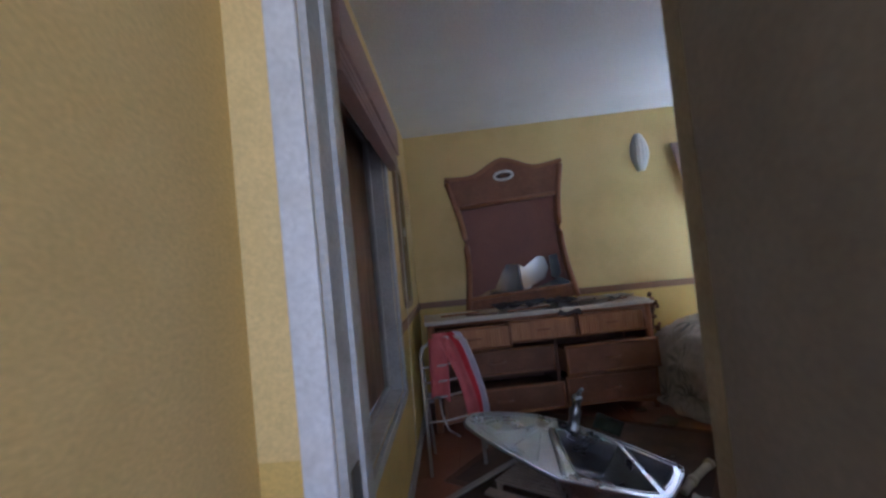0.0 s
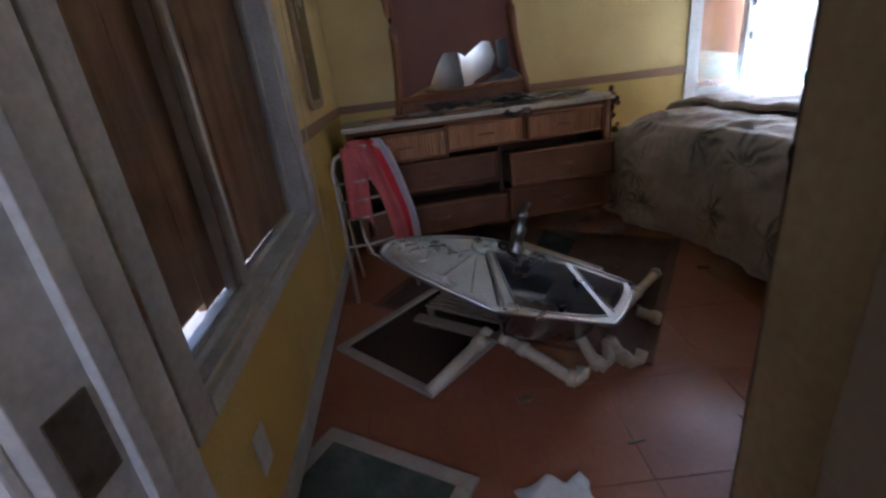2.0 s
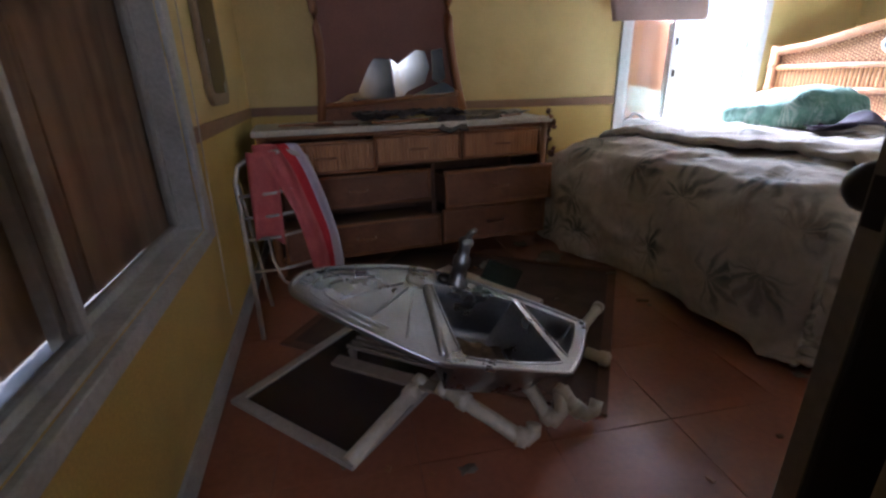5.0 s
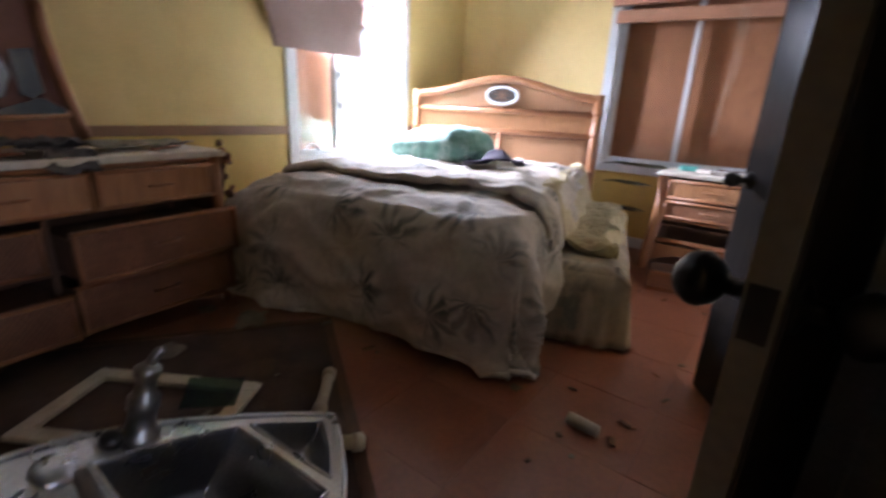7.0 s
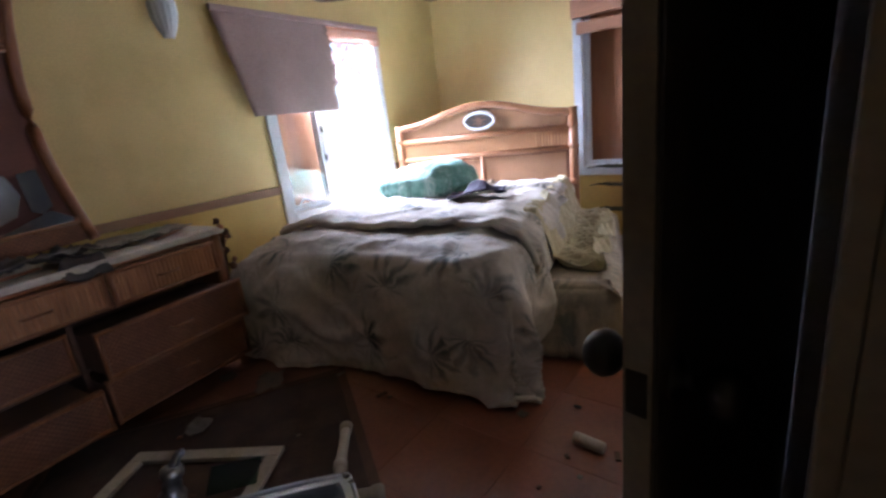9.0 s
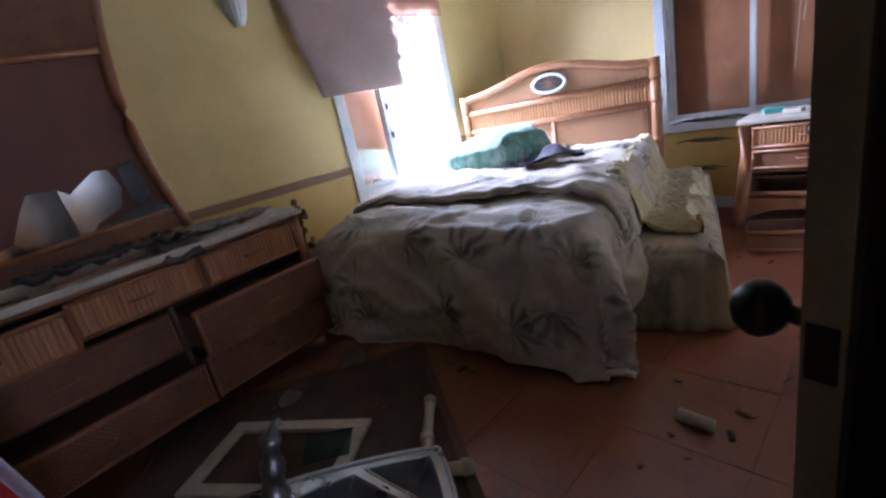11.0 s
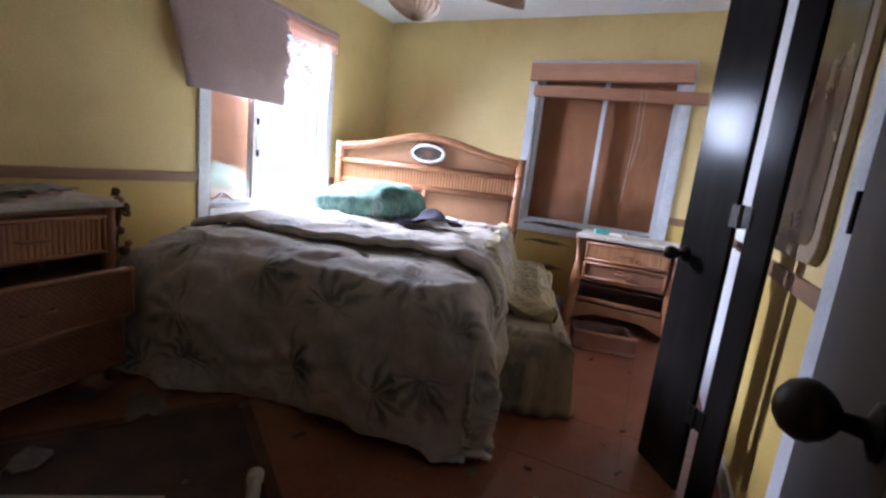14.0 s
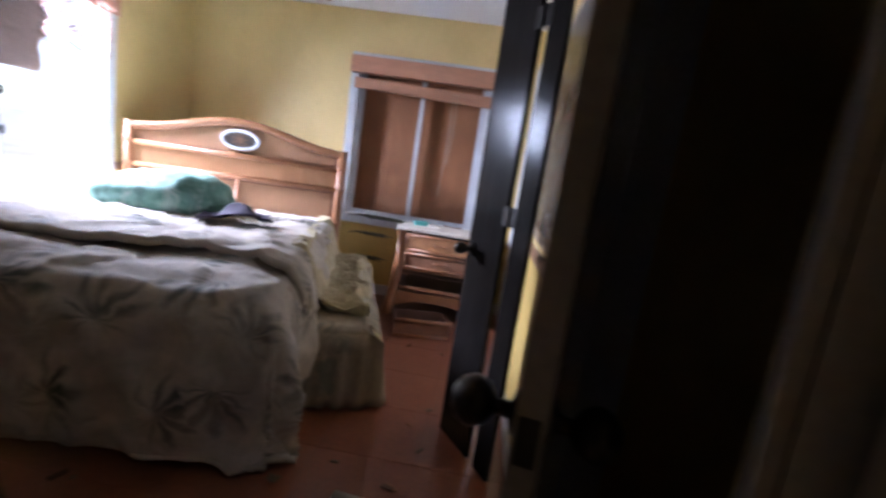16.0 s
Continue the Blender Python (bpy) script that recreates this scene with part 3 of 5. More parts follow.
part("cross_rail", bm_tube([(-0.40, -0.012, 0.89), (0.40, -0.012, 0.89)], 0.018, 8), RATTAN, mirror, "", None, True)
part("cross_rail", bm_tube([(-0.43, -0.01, 0.115), (0.43, -0.01, 0.115)], 0.018, 8), RATTAN, mirror, "", None, True)
part("foot_panel", bm_box(0.90, 0.02, 0.10, (-0.45, -0.006, 0.004), 0.004), WEAVE, mirror)


INSET = surface("dark_carved_inset", (0.022, 0.017, 0.014), (0.055, 0.040, 0.030), 0.7, 0, 30, grain=60, bump=0.4)


def oval(parent, x, z, a, c, y):
    """A white oval ring round a dark carved inset."""
    ring = bmesh.new()
    pts = [(x + a * math.cos(q), y, z + c * math.sin(q)) for q in [2 * math.pi * k / 28 for k in range(29)]]
    bm_tube(pts, 0.012, 8, ring, cap=False)
    part("oval_ring", ring, WHITE, parent, "white oval ring", None, True)
    part("oval_inset", bm_prism([(x + a * 0.95 * math.cos(q), z + c * 0.95 * math.sin(q)) for q in [2 * math.pi * k / 28 for k in range(28)]], 0.006), INSET, parent, "", pose(0, y - 0.004, 0))
    leafs = bmesh.new()
    for k in range(9):
        q = math.pi * (k - 4) / 9
        bm_box(a * 0.5, 0.004, 0.010, (0, 0, 0), bm=leafs)
        bmesh.ops.transform(leafs, matrix=pose(x, y - 0.008, z, 0, k * 40, 0), verts=leafs.verts[-8:])
    part("carving", leafs, HOLLOW, parent)


oval(mirror, 0.0, 1.10, 0.075, 0.032, -0.022)
shards = [
    [(-0.40, 0.13), (-0.345, 0.14), (-0.28, 0.17), (-0.21, 0.18), (-0.17, 0.13)],
    [(-0.17, 0.13), (-0.21, 0.185), (-0.14, 0.30), (-0.09, 0.365), (0.005, 0.355), (0.01, 0.13)],
    [(0.015, 0.13), (0.012, 0.352), (0.05, 0.32), (0.17, 0.395), (0.225, 0.385), (0.25, 0.29), (0.21, 0.20), (0.10, 0.16), (0.07, 0.13)],
    [(0.26, 0.21), (0.262, 0.385), (0.335, 0.395), (0.345, 0.22), (0.30, 0.19)],
    [(0.12, 0.13), (0.22, 0.165), (0.33, 0.20), (0.40, 0.15), (0.40, 0.13)],
]
for i, s in enumerate(shards):
    part("mirror_shard", bm_prism(s, 0.004), MIRROR, mirror, "jagged mirror shard", pose(0, -0.040, 0, -5.5 - 0.8 * (i % 3), 0, -1.6 if i < 2 else -6.0))

# ---- bed ----
BR = 12.0
M_BED = pose(4.42, 3.02, 0, 0, 0, 180 + BR)
# in bed space x runs from the head to the foot, y from the open side (0) to the window side (-1.5)
SHEET = surface("yellowed_sheet", (0.58, 0.52, 0.36), (0.72, 0.67, 0.52), 0.85, 0, 5, grain=60, bump=0.3, dirt=(0.42, 0.36, 0.22), dirt_amount=0.5, dirt_scale=3)
SKIRT = surface("floral_bed_skirt", (0.27, 0.21, 0.145), (0.42, 0.345, 0.25), 0.9, 0, 4, (1, 1, 0.4), 50, 0.3, (0.16, 0.16, 0.12), 0.6, 3.5, spread=0.06)
QUILT = surface("faded_floral_quilt", (0.46, 0.405, 0.34), (0.60, 0.54, 0.465), 0.9, 0, 2.5, grain=24, bump=0.4, dirt=(0.30, 0.27, 0.21), dirt_amount=0.35, dirt_scale=2.0, spread=0.06, relief=0.006)


def add_leaves(m, tint, scale, amount, coords="UV", turn=0.0):
    """Printed palm sprays: a fan of bent blades round each scattered point of the cloth."""
    t = m.node_tree
    n = t.nodes
    b = n["Principled BSDF"]
    src = b.inputs["Base Color"].links[0].from_socket

    def calc(op, a, c=None):
        q = n.new("ShaderNodeMath")
        q.operation = op
        for k, v in enumerate((a, c)):
            if v is None:
                continue
            if isinstance(v, (int, float)):
                q.inputs[k].default_value = v
            else:
                link(t, v, q.inputs[k])
        return q.outputs["Value"]

    co = n.new("ShaderNodeTexCoord")
    bend = n.new("ShaderNodeTexNoise")
    bend.inputs["Scale"].default_value, bend.inputs["Detail"].default_value = 7.0, 4.0
    link(t, co.outputs[coords], bend.inputs["Vector"])
    off = n.new("ShaderNodeVectorMath")
    off.operation = "MULTIPLY_ADD"
    off.inputs[1].default_value, off.inputs[2].default_value = (0.13, 0.13, 0.0), (turn, turn * 0.7, 0)
    link(t, bend.outputs["Color"], off.inputs[0])
    at = n.new("ShaderNodeVectorMath")
    link(t, co.outputs[coords], at.inputs[0])
    link(t, off.outputs["Vector"], at.inputs[1])
    cell = n.new("ShaderNodeTexVoronoi")
    cell.voronoi_dimensions = "2D"
    cell.inputs["Scale"].default_value = scale
    link(t, at.outputs["Vector"], cell.inputs["Vector"])
    arm = n.new("ShaderNodeVectorMath")
    arm.operation = "SUBTRACT"
    link(t, at.outputs["Vector"], arm.inputs[0])
    link(t, cell.outputs["Position"], arm.inputs[1])
    xyz = n.new("ShaderNodeSeparateXYZ")
    link(t, arm.outputs["Vector"], xyz.inputs["Vector"])
    rgb = n.new("ShaderNodeSeparateColor")
    link(t, cell.outputs["Color"], rgb.inputs["Color"])
    angle = calc("ADD", calc("ARCTAN2", xyz.outputs["Y"], xyz.outputs["X"]), calc("MULTIPLY", rgb.outputs["Red"], 6.283))
    blade = calc("COSINE", calc("MULTIPLY", angle, 11.0))
    fan = calc("COSINE", angle)
    reach = calc("MULTIPLY", calc("MULTIPLY", cell.outputs["Distance"], cell.outputs["Distance"]), 4.2)
    tip = calc("SUBTRACT", calc("ADD", calc("MULTIPLY", blade, 0.55), calc("MULTIPLY", fan, 0.65)), reach)
    r1 = n.new("ShaderNodeMapRange")
    r1.inputs["From Min"].default_value, r1.inputs["From Max"].default_value = -0.30, 0.50
    link(t, tip, r1.inputs["Value"])
    fade = n.new("ShaderNodeMapRange")
    fade.inputs["From Min"].default_value, fade.inputs["From Max"].default_value = 0.34, 0.62
    fade.inputs["To Min"].default_value, fade.inputs["To Max"].default_value = amount * 0.15, amount
    link(t, bend.outputs["Fac"], fade.inputs["Value"])
    pick = calc("MULTIPLY", r1.outputs["Result"], fade.outputs["Result"])
    mix = n.new("ShaderNodeMix")
    mix.data_type = "RGBA"
    mix.inputs["B"].default_value = (*tint, 1)
    link(t, pick, mix.inputs["Factor"])
    link(t, src, mix.inputs["A"])
    link(t, mix.outputs["Result"], b.inputs["Base Color"])


add_leaves(QUILT, (0.085, 0.10, 0.09), 2.9, 0.95)
add_leaves(QUILT, (0.27, 0.21, 0.15), 3.4, 0.6, "UV", 1.7)
add_leaves(SKIRT, (0.12, 0.125, 0.10), 3.4, 0.75, "Object")
bed = thing("bed", "unmade double bed, its mattress on a box spring slid aside", "bed", M_BED)
part("mattress", bm_box(2.0, 1.5, 0.235, (0.0, -1.5, 0.395), 0.05), SHEET, bed, "", None, True)
M_BOX = M_BED.inverted() @ pose(2.93, 2.26, 0, 0, 0, 17.0)
box = bm_box(1.75, 1.28, 0.345, (0.01, 0.01, 0.035), 0.06)
part("box_spring", box, SKIRT, bed, "", M_BOX, True)


def skirt_mesh():
    """The pleated skirt round the two open sides of the box spring."""
    b = bmesh.new()
    rows = []
    path = [(1.72 - k * 0.0215, 0) for k in range(81)] + [(0, k * 0.03) for k in range(1, 22)]
    for k in range(9):
        f = k / 8
        row = []
        for i, (x, y) in enumerate(path):
            w = 0.034 * math.sin(i * 0.95 + 1.6 * math.sin(i * 0.21)) * (0.12 + f) + 0.010 * noise.noise((i * 0.2, f * 2, 3))
            ox, oy = (0, -0.004 - abs(w) - 0.03 * f) if y == 0 and x > 0.001 else (-0.004 - abs(w) - 0.03 * f, 0)
            if abs(x) + abs(y) < 0.001:
                ox, oy = -0.02 - 0.02 * f, -0.02 - 0.02 * f
            if k == 0:
                ox, oy = (0.0 if x > 0.001 else 0.08), (0.08 if y == 0 else 0.0)
            row.append(b.verts.new((x + ox, y + oy, (0.384 if k == 0 else 0.380) - 0.364 * f + 0.012 * noise.noise((i * 0.11, 1, f)) * f)))
        rows.append(row)
    for p, q in zip(rows, rows[1:]):
        for i in range(len(path) - 1):
            b.faces.new((p[i], p[i + 1], q[i + 1], q[i]))
    return b


thicken(part("bed_skirt", skirt_mesh(), SKIRT, bed, "pleated floral skirt, stained", M_BOX, True), 0.004)

L_B, W_B, Z_B = 2.03, 1.5, 0.645


def cover_mesh(a0, a1, right_of, left_of, top, wob, na, nv, seed, fall=1.0):
    """A cloth laid over the mattress from a0 to a1 along the bed; past the foot and the sides it falls towards the floor."""
    b = bmesh.new()
    rows, flat = [], {}
    for i in range(na + 1):
        f = i / na
        row = []
        for j in range(nv + 1):
            g = j / nv
            a = a0 + (a1 - 0.10 * g * (a1 > L_B) - a0) * f + wob * f * noise.noise((g * 3.0, seed, 0.5)) + wob * 0.5 * (1 - f) * noise.noise((g * 4, seed, 2.5))
            if a1 > L_B:
                a -= 0.30 * f * max(0, 1 - g / 0.16) ** 2
            right, left = right_of(a), left_of(a)
            v = -right + (W_B + left + right) * g
            da, dr, dl = max(0, a - L_B), max(0, -v), max(0, v - W_B)
            ds = max(dr, dl)
            sx = min(a, L_B) + 0.075 * (1 - math.exp(-da / 0.07))
            sy = min(max(v, 0), W_B) + (0.07 * (1 - math.exp(-ds / 0.07)) * (1 if dl else -1))
            drop = max(da, ds) + 0.22 * min(da, ds)
            soft = 0.035 * math.exp(-((a - L_B) / 0.09) ** 2) + 0.03 * math.exp(-(v / 0.09) ** 2) + 0.03 * math.exp(-((v - W_B) / 0.09) ** 2)
            z = top - drop - soft
            n1 = noise.noise((a * 2.6, v * 2.6, 1.7 + seed))
            n2 = noise.noise((a * 6.5 + 3, v * 6.5, 4.1 + seed))
            n3 = noise.noise((a * 15, v * 15, 8.3 + seed))
            hang = min(1, drop / 0.35)
            c1 = abs(noise.noise((a * 4.2 + 9, v * 3.1, 2.2 + seed)))
            c2 = abs(noise.noise((a * 9.0 + 2, v * 7.0, 6.2 + seed)))
            ridge = 0.020 * (max(0, 0.25 - c1) / 0.25) ** 1.5 + 0.011 * (max(0, 0.2 - c2) / 0.2) ** 1.5
            z += (0.022 * abs(n1) + 0.006 * n2 + 0.8 * ridge + 0.01) * (1 - hang) + 0.004 * n3
            push = 0.040 * n1 + 0.010 * n2 + ridge * 1.2 + 0.003 * n3
            if da > 0 and da >= ds:
                sx += hang * (0.030 * math.sin(v * 6.0 + 1.5 * n1) + push + 0.03)
            if ds > 0 and ds > da:
                sy += (1 if dl else -1) * hang * (0.055 * math.sin(a * 13 + 2.2 * n1) + push + 0.03)
            if z < 0.02:
                over = min(0.11, 0.02 - z)
                if da >= ds:
                    sx += 0.8 * over
                else:
                    sy += (0.8 if dl else -0.8) * over
                z = 0.022 + 0.03 * abs(n2) + 0.02 * abs(n3)
            vert = b.verts.new((sx, -sy, z))
            flat[vert] = (a, v)
            row.append(vert)
        rows.append(row)
    uv = b.loops.layers.uv.new("cloth")
    for p, q in zip(rows, rows[1:]):
        for j in range(nv):
            for loop in b.faces.new((p[j], p[j + 1], q[j + 1], q[j])).loops:
                loop[uv].uv = flat[loop.vert]
    return b


def quilt_right(a):
    return 0.04 + 0.56 * min(1.0, max(0.0, (a - 0.85) / 1.0)) ** 1.2


def quilt_left(a):
    return 0.06 + 0.30 * min(1, max(0, (a - 0.4) / 1.0))


def laid_quilt(name, mesh, nv, label, thick):
    """A quilt with its sewn hem along the foot end."""
    ob = single(name, mesh, QUILT, label, "quilt", M_BED, smooth=True)
    edge = [v.co.copy() for v in ob.data.vertices[-(nv + 1):]]
    part("hem", bm_tube(edge, thick * 0.62, 8), QUILT, ob, "sewn hem along the foot end", None, True)
    return thicken(ob, thick)


laid_quilt("quilt", cover_mesh(0.60, L_B + 0.64, quilt_right, quilt_left, Z_B, 0.05, 110, 120, 0.0), 120, "faded floral quilt draped over the bed to the floor", 0.02)
laid_quilt("folded_quilt", cover_mesh(0.52, 1.70, lambda a: 0.02 + 0.30 * max(0, a - 0.9), lambda a: 0.04, Z_B + 0.05, 0.10, 70, 90, 5.0), 90, "upper fold of the floral quilt lying across the bed", 0.035)


def crumple(nx, ny, w, d, amp, seed, sag, fu=9.0, fv=9.0, ks=(1, 2, 4)):
    """A crumpled cloth patch: w by d, deeply creased; sag(u, v) gives its lie."""
    b = bmesh.new()
    rows = []
    for i in range(nx + 1):
        row = []
        for j in range(ny + 1):
            u, v = i / nx, j / ny
            jit = min(0.05, 0.22 * min(w, d))
            x = w * u + jit * noise.noise((u * 3, v * 3, seed))
            y = d * v + jit * noise.noise((u * 3, v * 3, seed + 7))
            r = sum(amp / k * (1 - 2.4 * abs(noise.noise((w * u * fu * k, d * v * fv * k, seed + k)))) for k in ks)
            row.append(b.verts.new((x, y, sag(u, v) + max(-0.3 * amp, r))))
        rows.append(row)
    for p, q in zip(rows, rows[1:]):
        for j in range(ny):
            b.faces.new((p[j], p[j + 1], q[j + 1], q[j]))
    return b


def sag(u, v):
    """From the mattress top, over its edge, and out across the box spring."""
    return 0.665 if v < 0.12 else max(0.398, 0.665 - 0.267 * (v - 0.12) / 0.26) - 0.20 * max(0, v - 0.86 + 0.12 * math.sin(u * 17)) / 0.14


OLDSHEET = surface("tan_yellowed_sheet", (0.42, 0.35, 0.20), (0.60, 0.52, 0.34), 0.9, 0, 6, grain=60, bump=0.3, dirt=(0.28, 0.22, 0.12), dirt_amount=0.5, dirt_scale=6)
thicken(single("crumpled_sheet", crumple(200, 90, 1.20, 0.41, 0.046, 11.0, sag, 20.0, 6.0, (1, 2.1)), OLDSHEET, "yellowed sheet crumpled down the side of the bed", "sheet", M_BED @ pose(0.24, -0.08, 0, 0, 0, 2), smooth=True), 0.004)
thicken(single("top_sheet", crumple(50, 60, 0.62, 1.40, 0.016, 21.0, lambda u, v: 0.645), surface("white_bed_sheet", (0.70, 0.69, 0.64), (0.80, 0.79, 0.75), 0.85, 0, 4, grain=60, bump=0.25, dirt=(0.55, 0.48, 0.34), dirt_amount=0.4), "rumpled white sheet on the mattress", "sheet", M_BED @ pose(0.02, -1.45, 0), smooth=True), 0.004)

# pillow and clothes on the bed
PILLOW = surface("teal_patterned_cotton", (0.10, 0.26, 0.20), (0.26, 0.46, 0.38), 0.85, 0, 14, grain=60, bump=0.3, dirt=(0.30, 0.48, 0.42), dirt_amount=0.6, dirt_scale=11, spread=0.05)
b = bmesh.new()
bmesh.ops.create_uvsphere(b, u_segments=48, v_segments=28, radius=1.0)
for v in b.verts:
    x, y, z = v.co
    sq = lambda q: math.copysign(abs(q) ** 0.62, q)
    edge = max(abs(x), abs(y))
    n1 = noise.noise((x * 2.2, y * 2.2, z * 2 + 3))
    n2 = abs(noise.noise((x * 5, y * 5, z * 3 + 8)))
    v.co = (0.40 * sq(x) * (1 + 0.05 * n1), 0.25 * sq(y) * (1 + 0.07 * n1), 0.115 + (0.15 * z) * (1 + 0.20 * n1 - 0.6 * max(0, 0.25 - n2)))
add_leaves(PILLOW, (0.56, 0.66, 0.62), 7.0, 0.75, "Object")
add_leaves(PILLOW, (0.03, 0.085, 0.07), 9.0, 0.75, "Object", 2.0)
single("pillow", b, PILLOW, "teal leaf-patterned pillow slumped on the bed", "pillow", M_BED @ pose(0.76, -0.95, 0.672, 4, -6, 74), smooth=True)
thicken(single("dark_cloth", crumple(36, 30, 0.36, 0.20, 0.026, 31.0, lambda u, v: 0.004 + 0.085 * math.exp(-((u - 0.4) / 0.22) ** 2 - ((v - 0.5) / 0.3) ** 2), 5.0, 5.0, (1, 2)), surface("dark_purple_cloth", (0.035, 0.028, 0.05), (0.075, 0.06, 0.095), 0.9, 0, 8, grain=60, bump=0.3), "dark purple garment crumpled on the bed", "garment", M_BED @ pose(1.0, -0.26, 0.748, 0, 0, -80), smooth=True), 0.006)
thicken(single("small_cloth", crumple(20, 18, 0.17, 0.13, 0.022, 41.0, lambda u, v: 0.006 + 0.05 * math.exp(-((u - 0.5) / 0.3) ** 2 - ((v - 0.5) / 0.3) ** 2), 6.0, 6.0, (1, 2)), surface("tan_cloth", (0.30, 0.22, 0.14), (0.42, 0.32, 0.22), 0.9, 0, 8, grain=60), "tan rag beside the pillow", "rag", M_BED @ pose(0.52, -0.60, 0.70, 0, 0, 20), smooth=True), 0.006)

# ---- headboard ----
M_HB = pose(4.02, 4.53, 0, 0, 0, -73.9)
HW = 1.58
headboard = thing("headboard", "honey rattan headboard with woven panels and an oval medallion", "headboard", M_HB)


def hb_top(x):
    q = abs(x / HW - 0.5) * 2
    return 1.20 + 0.125 * (0.5 + 0.5 * math.cos(math.pi * min(1, q / 0.92))) - (0.012 if q > 0.9 else 0)


xs = [HW * k / 30 for k in range(31)]
part("back_panel", bm_prism([(x, hb_top(x) - 0.02) for x in xs] + [(HW, 0.12), (0, 0.12)], 0.016), WEAVE, headboard, "", pose(0, 0.012, 0))
part("top_pole", bm_tube([(x, 0, hb_top(x) - 0.012) for x in xs], 0.030, 12), RATTAN, headboard, "", None, True)
for x in (0.028, HW - 0.028):
    part("side_post", bm_tube([(x, 0, 0), (x, 0, 0.4), (x, 0, 0.8), (x, 0, 1.215)], 0.036, 14), RATTAN, headboard, "", None, True)
    for z in (0.62, 0.90, 1.06):
        part("binding", bm_lathe([(0.037, 0), (0.041, 0.006), (0.041, 0.03), (0.037, 0.036)], 14), RATTAN, headboard, "", pose(x, 0, z), True)
for z in (1.065, 0.905):
    part("cross_rail", bm_tube([(0.03, -0.004, z), (HW - 0.03, -0.004, z)], 0.020, 10), RATTAN, headboard, "", None, True)
part("centre_post", bm_tube([(HW / 2, -0.004, 0.3), (HW / 2, -0.004, 0.9)], 0.018, 10), RATTAN, headboard, "", None, True)
part("band_backing", bm_box(HW - 0.10, 0.004, 0.14, (0.05, 0.006, 0.915)), HOLLOW, headboard)
part("reed_band", reeds(58, HW - 0.12, 0.125, 0.0095, (0.06, 0.006, 0.922)), REED, headboard)


def cane(x0, x1, z0, top, px=0.0175, pz=0.021):
    """Woven cane: rows of small raised pads, every second one shifted."""
    b = bmesh.new()
    for i in range(int((x1 - x0) / px)):
        x = x0 + i * px
        for k in range(40):
            z = z0 + (k + 0.5 * (i % 2)) * pz
            if z + pz > top(x):
                break
            w, h = px * 0.66, pz * 0.62
            lo = [b.verts.new((x + a, 0.0, z + c)) for a, c in ((0, 0), (w, 0), (w, h), (0, h))]
            hi = [b.verts.new((x + a, -0.0035, z + c)) for a, c in ((w * 0.25, h * 0.2), (w * 0.75, h * 0.2), (w * 0.75, h * 0.8), (w * 0.25, h * 0.8))]
            b.faces.new(hi)
            for q in range(4):
                b.faces.new((lo[q], lo[(q + 1) % 4], hi[(q + 1) % 4], hi[q]))
    return b


CANE = surface("pale_honey_cane", (0.46, 0.235, 0.11), (0.64, 0.38, 0.20), 0.45, 0, 40, grain=90, bump=0.1)
part("upper_cane", cane(0.07, HW - 0.07, 1.09, lambda x: hb_top(x) - 0.03), CANE, headboard, "woven cane panel", pose(0, 0.0117, 0))
for x in (0.07, HW / 2 + 0.02):
    part("lower_cane", cane(x, x + HW / 2 - 0.09, 0.50, lambda q: 0.885), CANE, headboard, "woven cane panel", pose(0, 0.0117, 0))
oval(headboard, HW / 2, 1.185, 0.13, 0.066, -0.012)

# ---- nightstand ----
M_NS = pose(4.36, 2.50, 0, 0, 0, -90)
night = thing("nightstand", "honey rattan nightstand with one drawer missing", "nightstand", M_NS)
NW_, ND, NH = 0.71, 0.42, 0.715
for x in (0.03, NW_ - 0.05):
    part("side_board", bm_box(0.02, ND - 0.03, 0.60, (x, 0.02, 0.08)), HOLLOW, night)
part("back_board", bm_box(NW_ - 0.1, 0.015, 0.60, (0.05, ND - 0.03, 0.08)), HOLLOW, night)
for z in (0.12, 0.33, 0.46):
    part("shelf", bm_box(NW_ - 0.1, ND - 0.06, 0.014, (0.05, 0.03, z)), HOLLOW, night)
part("top", bm_box(NW_ + 0.03, ND + 0.02, 0.028, (-0.015, -0.02, NH - 0.028), 0.01), DUSTY, night, "dusty pale top")
for x in (0.03, NW_ - 0.03):
    sgn = -1 if x < 0.3 else 1
    part("corner_pole", bm_tube([(x + sgn * 0.05, -0.01, 0), (x + sgn * 0.03, 0, 0.10), (x + sgn * 0.012, 0.01, 0.25), (x, 0.015, 0.40), (x, 0.012, NH - 0.028)], 0.041, 14), RATTAN, night, "", None, True)
    part("side_panel", bm_box(0.012, ND - 0.06, 0.56, (x - 0.006 + sgn * 0.02, 0.03, 0.11)), WEAVE, night)
drawer(night, 0.07, 0.535, NW_ - 0.14, 0.135, 0.015, "reed")
drawer(night, 0.07, 0.40, NW_ - 0.14, 0.125, 0.02, "weave")
part("apron", bm_prism([(0.05, 0.20), (NW_ - 0.05, 0.20), (NW_ - 0.02, 0.06), (NW_ * 0.75, 0.12), (NW_ * 0.5, 0.135), (NW_ * 0.25, 0.12), (0.02, 0.06)], 0.022, bevel=0.004), RATTAN, night, "", pose(0, 0.0, 0))
part("shelf_lip", bm_tube([(0.05, 0.01, 0.225), (NW_ - 0.05, 0.01, 0.225)], 0.02, 10), RATTAN, night, "", None, True)
